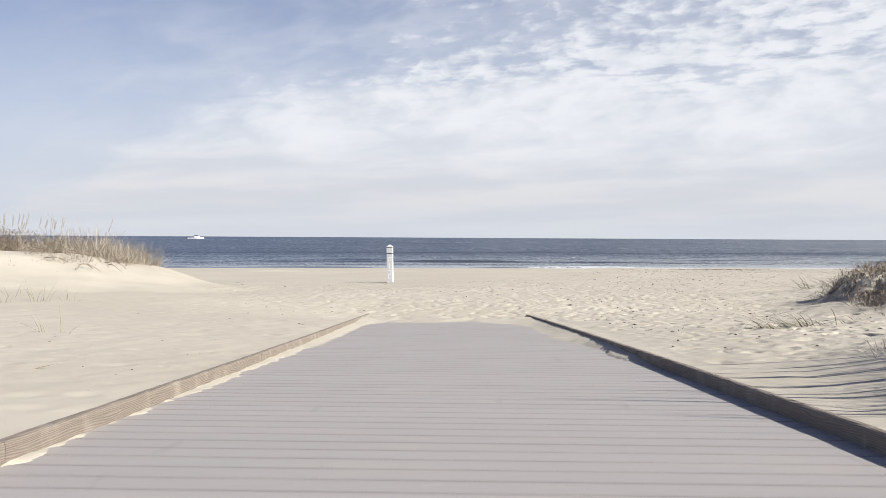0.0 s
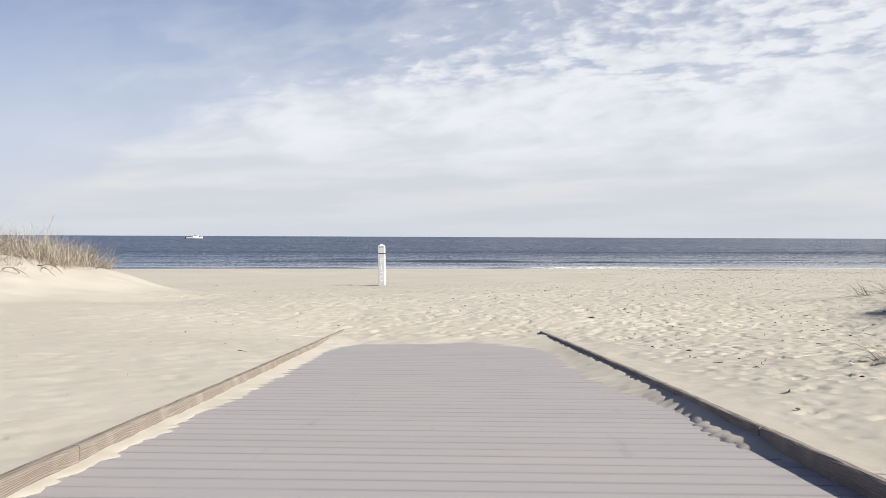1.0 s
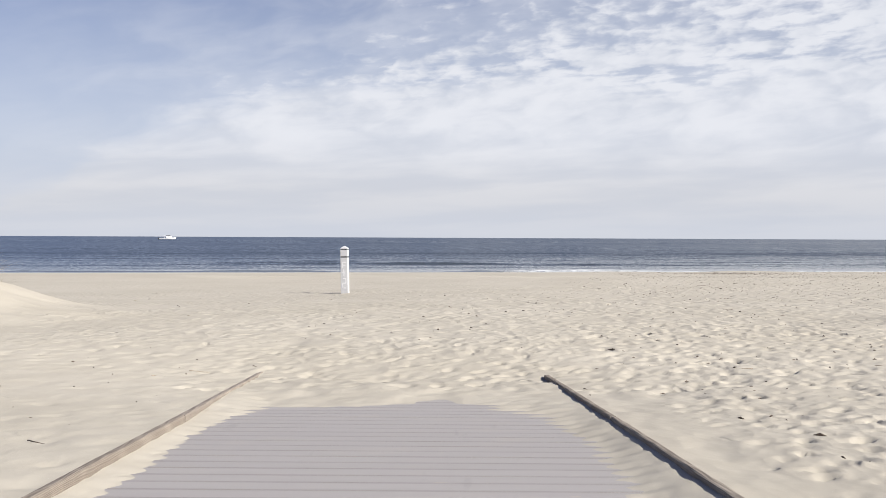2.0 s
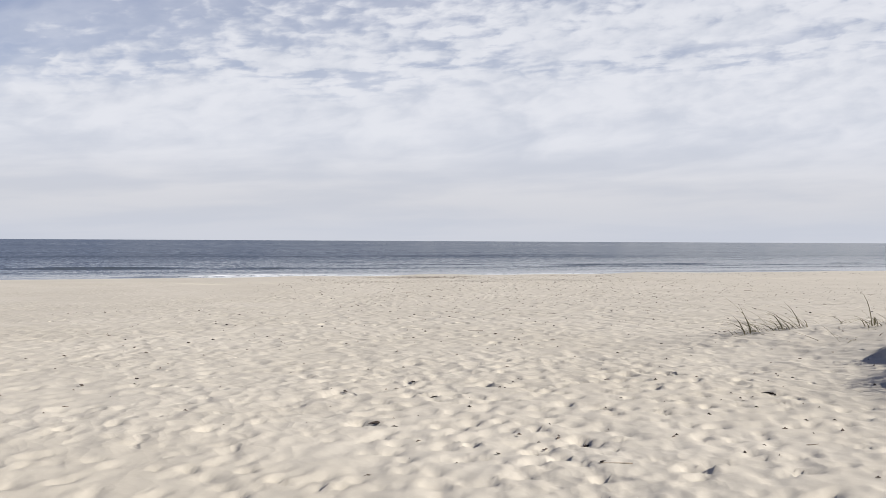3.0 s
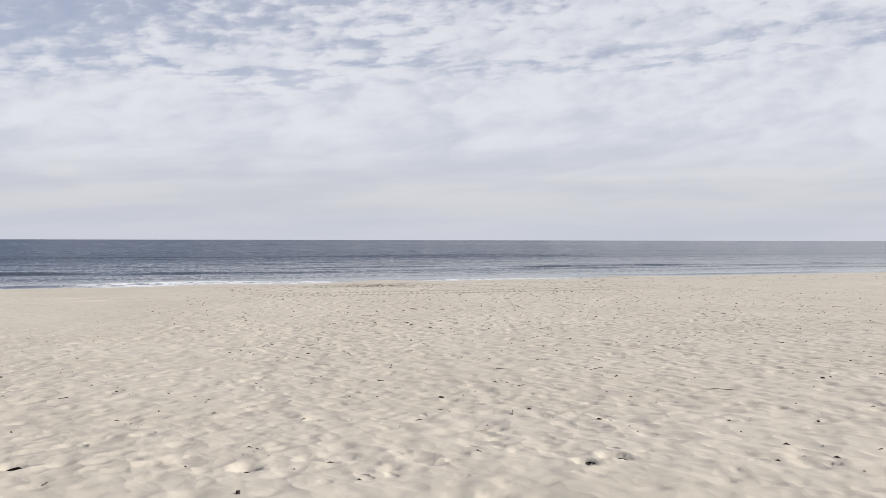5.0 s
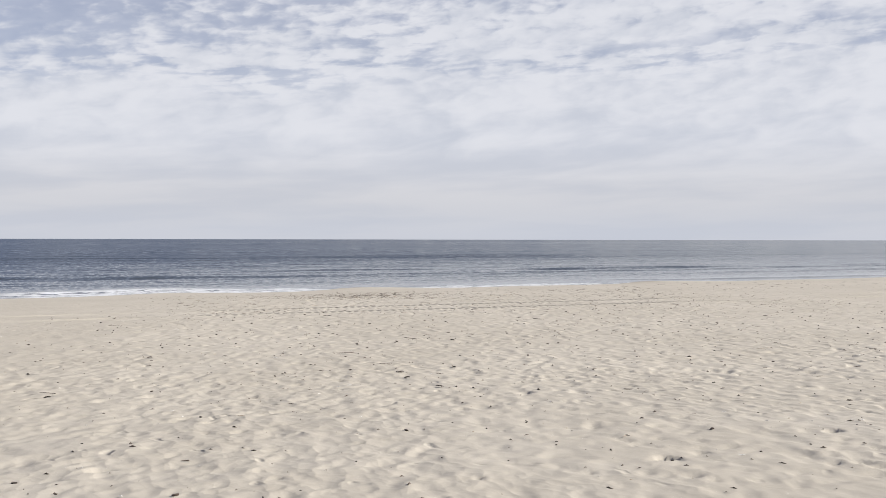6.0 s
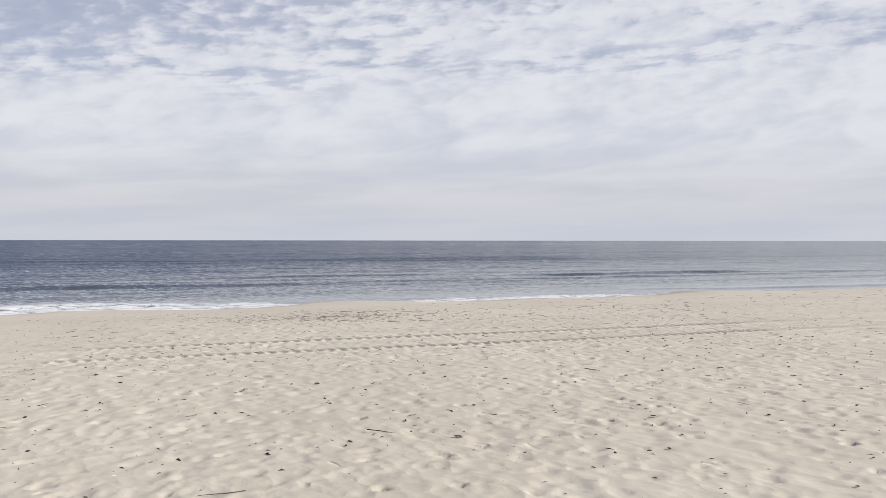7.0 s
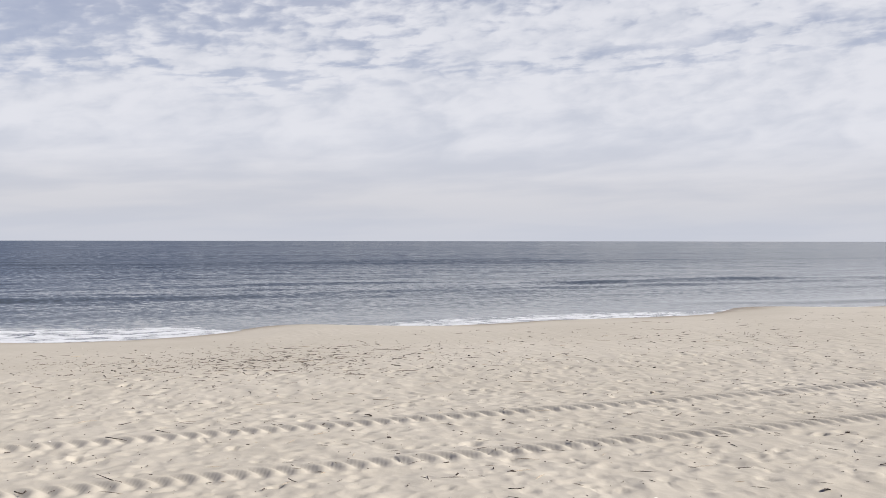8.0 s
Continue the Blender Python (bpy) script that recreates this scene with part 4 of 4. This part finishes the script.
def tall_stalks(x, y, count):
    """A tall reedy clump whose stalks throw long shadows over the boards."""
    z = float(ground_z(x, y))
    root = new("reed_clump")
    root.matrix_world = pose(x, y, z)
    for _ in range(count):
        bx, by = grass_rng.uniform(-0.12, 0.12), grass_rng.uniform(-0.3, 0.3)
        high, lean = grass_rng.uniform(1.05, 1.42), grass_rng.uniform(0.62, 0.84)
        bow = grass_rng.uniform(-0.14, 0.14)
        pts = [(bow * math.sin(math.pi * i / 8), -lean * high * i / 8, high * (i / 8) - 0.02) for i in range(9)]
        part("stalk", runner(pts, grass_rng.uniform(0.018, 0.03), STRAW, "stalk", 0.93), root, m=Matrix.Translation(Vector((bx, by, 0))))
    tagged(root, "tall dry reed clump leaning beside the boardwalk", "reeds", "reeds beside the walk")


for x, y, count in ((2.5, 3.85, 2), (2.5, 4.3, 2), (2.6, 4.7, 3), (2.7, 5.3, 3), (2.8, 5.8, 2)):
    tall_stalks(x, y, count)
# single wisps on the smooth sand under the dune
for x, y, count, length in ((-5.55, 14.2, 16, 0.42), (-5.8, 13.7, 10, 0.36), (-5.35, 14.7, 10, 0.3), (-3.15, 8.4, 8, 0.26), (-6.1, 14.8, 8, 0.3)):
    tuft("grass_tuft", x, y, count, 0.14, length, 0.6, 0.7, 0.004, GREEN, "few thin grass blades in smooth pale sand", None, 3.2, "wisps on the sand")


# ---- washed-up twigs, reeds and weed ----
litter_rng = random.Random(8)


def stick_mesh(name, length, radius, mat, bend):
    pts = []
    for i in range(5):
        t = i / 4 - 0.5
        pts.append((t * length, bend * length * (t * t - 0.1) + litter_rng.uniform(-0.02, 0.02) * length, litter_rng.uniform(0, 0.3) * radius))
    return runner(pts, radius, mat, name)


def weed_mesh(size):
    """A small crumpled scrap of dried weed."""
    bm = bmesh.new()
    bmesh.ops.create_icosphere(bm, subdivisions=1, radius=size)
    for v in bm.verts:
        v.co *= litter_rng.uniform(0.45, 1.35)
        v.co.z *= 0.45
    return shell_mesh("dried_weed", bm, DARK_TWIG)


STICKS = [stick_mesh("driftwood_twig", l, r, DARK_TWIG, b) for l, r, b in
          ((0.12, 0.003, 0.2), (0.07, 0.0035, -0.3), (0.17, 0.0035, 0.1), (0.05, 0.004, 0.5), (0.26, 0.004, -0.12), (0.09, 0.0045, 0.6))]
REEDS = [stick_mesh("dry_reed", l, r, PALE_TWIG, b) for l, r, b in ((0.16, 0.003, 0.1), (0.10, 0.003, -0.2), (0.22, 0.0035, 0.05), (0.06, 0.003, 0.3))]
WEEDS = [weed_mesh(s) for s in (0.011, 0.016, 0.022, 0.014)]


def leaf_scrap(length, strips):
    """A few curled, torn strips of dried weed lying together."""
    bm = bmesh.new()
    for _ in range(strips):
        head, wide, bow = litter_rng.uniform(-0.7, 0.7), litter_rng.uniform(0.10, 0.2) * length, litter_rng.uniform(-0.4, 0.4)
        ox, oy = litter_rng.uniform(-0.25, 0.25) * length, litter_rng.uniform(-0.15, 0.15) * length
        rims = []
        for i in range(6):
            t = i / 5 - 0.5
            cx, cy = ox + t * length * math.cos(head), oy + t * length * math.sin(head) + bow * length * t * t
            cz = 0.10 * length * math.sin(3.1 * (t + 0.5)) + litter_rng.uniform(0, 0.03) * length
            half = wide * (1 - 3.2 * t * t) * litter_rng.uniform(0.7, 1.2) + 0.002
            rims.append([bm.verts.new((cx, cy - half, cz)), bm.verts.new((cx, cy, cz - 0.4 * half)), bm.verts.new((cx, cy + half, cz + 0.3 * half))])
        for p, q in zip(rims, rims[1:]):
            for j in range(2):
                bm.faces.new((p[j], q[j], q[j + 1], p[j + 1]))
    bmesh.ops.solidify(bm, geom=bm.faces[:], thickness=0.002)
    return shell_mesh("dried_weed", bm, DARK_TWIG)


SCRAP_SHAPES = [leaf_scrap(l, n) for l, n in ((0.075, 2), (0.06, 3), (0.085, 3), (0.05, 2), (0.06, 3))]


def lay(name, mesh, x, y, z, label, category, group, tilt=6.0):
    ob = new(name, mesh)
    ob.matrix_world = pose(x, y, z, litter_rng.gauss(0, tilt), litter_rng.gauss(0, tilt), litter_rng.uniform(0, 360))
    tagged(ob, label, category, group)


def surface(x, y):
    """Sand height with its prints, from the sheet itself."""
    j = int(np.clip(np.searchsorted(vs, y), 1, len(vs) - 2))
    i = int(np.clip(np.searchsorted(us, x - float(drift_path(np.array(y)))), 1, len(us) - 2))
    return float(Z[j, i])


def scatter(count, place, kinds):
    for _ in range(count):
        x, y = place()
        if bool(on_walk(np.array(x), np.array(y))) or float(inland(x, y)) < 1.2:
            continue
        z, pick = surface(x, y), litter_rng.random()
        if pick < kinds[0]:
            lay("driftwood_twig", litter_rng.choice(STICKS), x, y, z + 0.004, "small dark driftwood twig lying on the sand", "twig", "twigs on the beach")
        elif pick < kinds[1]:
            lay("dry_reed", litter_rng.choice(REEDS), x, y, z + 0.004, "pale dry reed stem lying on the sand", "reed", "reeds on the beach")
        else:
            lay("dried_weed", litter_rng.choice(WEEDS), x, y, z + 0.006, "dark scrap of dried seaweed on the sand", "seaweed", "weed on the beach")


def about(x, y, sx, sy):
    return lambda: (litter_rng.gauss(x, sx), litter_rng.gauss(y, sy))


def over(x0, x1, y0, y1):
    return lambda: (litter_rng.uniform(x0, x1), litter_rng.uniform(y0, y1))


scatter(130, about(12.2, 53.0, 1.1, 0.9), (0.6, 0.8))
scatter(110, over(7, 20, 45, 54), (0.55, 0.7))
scatter(80, over(12, 34, 53, 58), (0.6, 0.75))
scatter(130, over(5, 18, 33, 46), (0.35, 0.45))
scatter(110, over(0, 13, 18, 33), (0.12, 0.14))
scatter(45, over(1.5, 6, 6, 18), (0.45, 0.55))
scatter(16, over(-7, -1.6, 5, 32), (0.6, 1.0))
scatter(40, over(18, 40, 46, 58), (0.4, 0.5))
# crumbs of weed, stalk and shell, too many to count
def crumbs(name, count, place, size, mat, label, long=(1.0, 4.0)):
    verts, faces = [], []
    for _ in range(count):
        x, y = place()
        if bool(on_walk(np.array(x), np.array(y))) or float(inland(x, y)) < 1.0:
            continue
        z, s, a = surface(x, y), size * litter_rng.uniform(0.5, 1.5), litter_rng.uniform(0, math.pi)
        l = s * litter_rng.uniform(*long)
        c, d = math.cos(a), math.sin(a)
        first = len(verts)
        for u, v, h in ((-l, -s * 0.4, 0), (l, -s * 0.2, 0), (l * 0.8, s * 0.4, 0), (-l * 0.7, s * 0.5, 0), (0, 0, s * 0.9)):
            verts.append((x + u * c - v * d, y + u * d + v * c, z + h + 0.001))
        faces += [(first, first + 1, first + 4), (first + 1, first + 2, first + 4), (first + 2, first + 3, first + 4), (first + 3, first, first + 4)]
    mesh = bpy.data.meshes.new(name)
    mesh.from_pydata(verts, [], faces)
    mesh.materials.append(mat)
    tagged(new(name, mesh), label, "beach litter", kind="stuff")


def down_beach():
    y = litter_rng.uniform(30, 57)
    return float(drift_path(np.array(y))) + litter_rng.uniform(-8, 14), y


def up_beach():
    y = litter_rng.uniform(14, 32)
    return float(drift_path(np.array(y))) + litter_rng.uniform(-5, 9), y


crumbs("weed_crumbs", 2600, down_beach, 0.0048, DARK_TWIG, "tiny dark crumbs of dried weed on sand")
crumbs("weed_crumbs", 500, about(12.2, 53.0, 1.5, 1.2), 0.006, DARK_TWIG, "tiny dark crumbs of dried weed on sand")
crumbs("weed_crumbs", 160, over(-7, -1.5, 3.5, 16), 0.0032, DARK_TWIG, "tiny dark crumbs of dried weed on sand")
crumbs("weed_crumbs", 500, up_beach, 0.006, DARK_TWIG, "tiny dark crumbs of dried weed on sand")
crumbs("shell_crumbs", 700, down_beach, 0.005, SHELL, "tiny white crumbs of shell on sand")
crumbs("reed_crumbs", 500, down_beach, 0.005, PALE_TWIG, "tiny pale crumbs of reed on sand")
# thin sticks and stems washed up along the tide line
LITTER = "tangle of thin dark twigs washed up on the sand"
crumbs("twig_litter", 420, about(12.3, 52.8, 1.3, 1.1), 0.004, DARK_TWIG, LITTER, (6.0, 22.0))
crumbs("twig_litter", 700, over(6.5, 21, 44.5, 55), 0.0035, DARK_TWIG, LITTER, (5.0, 20.0))
crumbs("twig_litter", 260, over(14, 34, 52, 59), 0.0045, DARK_TWIG, LITTER, (6.0, 26.0))
crumbs("twig_litter", 500, over(6, 20, 34, 45), 0.005, DARK_TWIG, LITTER, (1.5, 7.0))
crumbs("weed_scraps", 380, over(4, 22, 32, 47), 0.011, DARK_TWIG, "dark scraps of dried weed scattered on sand", (0.8, 2.4))
crumbs("weed_scraps", 150, over(1.6, 6.0, 7.0, 18.5), 0.010, DARK_TWIG, "dark scraps of dried weed scattered on sand", (0.8, 2.6))
crumbs("weed_scraps", 300, up_beach, 0.008, DARK_TWIG, "dark scraps of dried weed scattered on sand", (0.8, 2.4))
crumbs("reed_litter", 420, over(7, 21, 44.5, 55), 0.004, PALE_TWIG, "thin pale reed stems washed up on the sand", (6.0, 22.0))
crumbs("weed_crumbs", 1500, over(7, 21, 44.5, 55), 0.0038, DARK_TWIG, "tiny dark crumbs of dried weed on sand", (1.0, 3.5))
# dark scraps lying in the deep prints and alone on the open sand
for i, (x, y) in enumerate(DEEP + SCRAPS):
    lay("dried_weed", litter_rng.choice(SCRAP_SHAPES if i < len(DEEP) else SCRAP_SHAPES[-2:]), x + 0.02, y, surface(x, y) + 0.008, "dark brown scrap of dried seaweed lying in sand", "seaweed", "weed on the beach")
lay("driftwood_twig", STICKS[2], 4.27, 23.04, surface(4.27, 23.04) + 0.006, "dark bent driftwood twig on trodden sand", "twig", "twigs on the beach", 2)
# a few larger pieces
for x, y, mesh in ((-3.84, 23.32, 4), (-7.29, 35.14, 2), (5.28, 37.95, 3), (4.23, 35.94, 2), (7.57, 36.4, 5), (12.9, 54.6, 4), (14.2, 53.8, 4), (17.0, 54.6, 2)):
    lay("driftwood_twig", STICKS[mesh], x, y, surface(x, y) + 0.006, "long dark driftwood twig on the sand", "twig", "twigs on the beach", 2)


# ---- boardwalk ----
walkway = tagged(new("boardwalk"), "grey composite boardwalk ramp half covered by blown sand", "boardwalk", kind="structure")
BOARD_W, BOARD_T = 0.157, 0.026
slope = math.atan(0.043)
bm = box(1.0, BOARD_W, BOARD_T)
bmesh.ops.bevel(bm, geom=[e for e in bm.edges if abs(e.verts[0].co.x - e.verts[1].co.x) > 0.5], offset=0.002, segments=2, affect="EDGES")
BOARD = shell_mesh("deck_board", bm, DECK)
board_rng = random.Random(3)
y = DECK_START
while y < DECK_END:
    xl, xr = kerb_left(y) - KERB_W - 0.02, kerb_right(y) + KERB_W + 0.02
    ob = part("deck_board", BOARD, walkway)
    ob.matrix_basis = (pose((xl + xr) / 2, y, deck_z(y) - BOARD_T / 2 + board_rng.uniform(-0.0004, 0.0004), -math.degrees(slope), board_rng.gauss(0, 0.012), -0.85)
                       @ Matrix.Diagonal((xr - xl, 1, 1, 1)))
    y += PITCH

# rows of screws over the joists
verts, faces = [], []
y = DECK_START
while y < 13.0:
    for jx in (-0.95, -0.35, 0.28, 0.88):
        for dy in (-0.042, 0.042):
            cx, cy = jx - 0.006 * y - 0.0008 * y * y + board_rng.gauss(0, 0.006), y + dy + board_rng.gauss(0, 0.004)
            first = len(verts)
            for k in range(6):
                verts.append((cx + 0.0026 * math.cos(k * math.pi / 3), cy + 0.0026 * math.sin(k * math.pi / 3), deck_z(cy) + 0.0016))
            verts.append((cx, cy, deck_z(cy) + 0.0008))
            faces += [(first + k, first + (k + 1) % 6, first + 6) for k in range(6)]
    y += PITCH
mesh = bpy.data.meshes.new("screws")
mesh.from_pydata(verts, [], faces)
mesh.materials.append(STEEL)
part("screws", mesh, walkway, "rusty deck screw heads", kind="stuff")


def kerb_timber(length, seed):
    """A squared timber with worn corners and a slightly wandering edge."""
    bm = bmesh.new()
    n = max(8, int(length / 0.12))
    r = random.Random(seed)
    section = ((-0.5, 0.0), (0.5, 0.0), (0.5, 0.86), (0.42, 0.97), (0.25, 1.0), (-0.25, 1.0), (-0.42, 0.97), (-0.5, 0.86))
    rings = []
    for i in range(n + 1):
        yy = (i / n - 0.5) * length
        wob = 0.0015 * math.sin(i * 0.35 + seed) + r.gauss(0, 0.0004)
        rings.append([bm.verts.new((a * KERB_W + wob, yy, b * (KERB_H + 0.03) - 0.03 + (r.gauss(0, 0.0006) if b > 0.5 else 0))) for a, b in section])
    for a, b in zip(rings, rings[1:]):
        for k in range(8):
            bm.faces.new((a[k], a[(k + 1) % 8], b[(k + 1) % 8], b[k]))
    bm.faces.new(rings[0])
    bm.faces.new(rings[-1])
    bmesh.ops.recalc_face_normals(bm, faces=bm.faces[:])
    return shell_mesh("kerb_timber", bm, TIMBER, smooth_faces=False)


for side, line, joints in ((-1, kerb_left, (-3.0, 0.6, 2.85, 6.6, 9.0, 12.8, 16.5)), (1, kerb_right, (-3.0, 1.2, 3.3, 7.2, 9.5, 12.8, 15.5))):
    kerb = tagged(new("boardwalk_kerb"), "weathered grey timber kerb along the boardwalk edge", "kerb", "kerbs of the boardwalk")
    for i, (a, b) in enumerate(zip(joints, joints[1:])):
        mid = (a + b) / 2
        turn = math.degrees(-math.atan((line(b) - line(a)) / (b - a)))
        ob = part("kerb_timber", kerb_timber(b - a - 0.006, 3 * i + side), kerb)
        ob.matrix_basis = pose(line(mid) + side * KERB_W / 2, mid, deck_z(mid) + 0.002, -math.degrees(slope), 0, turn)
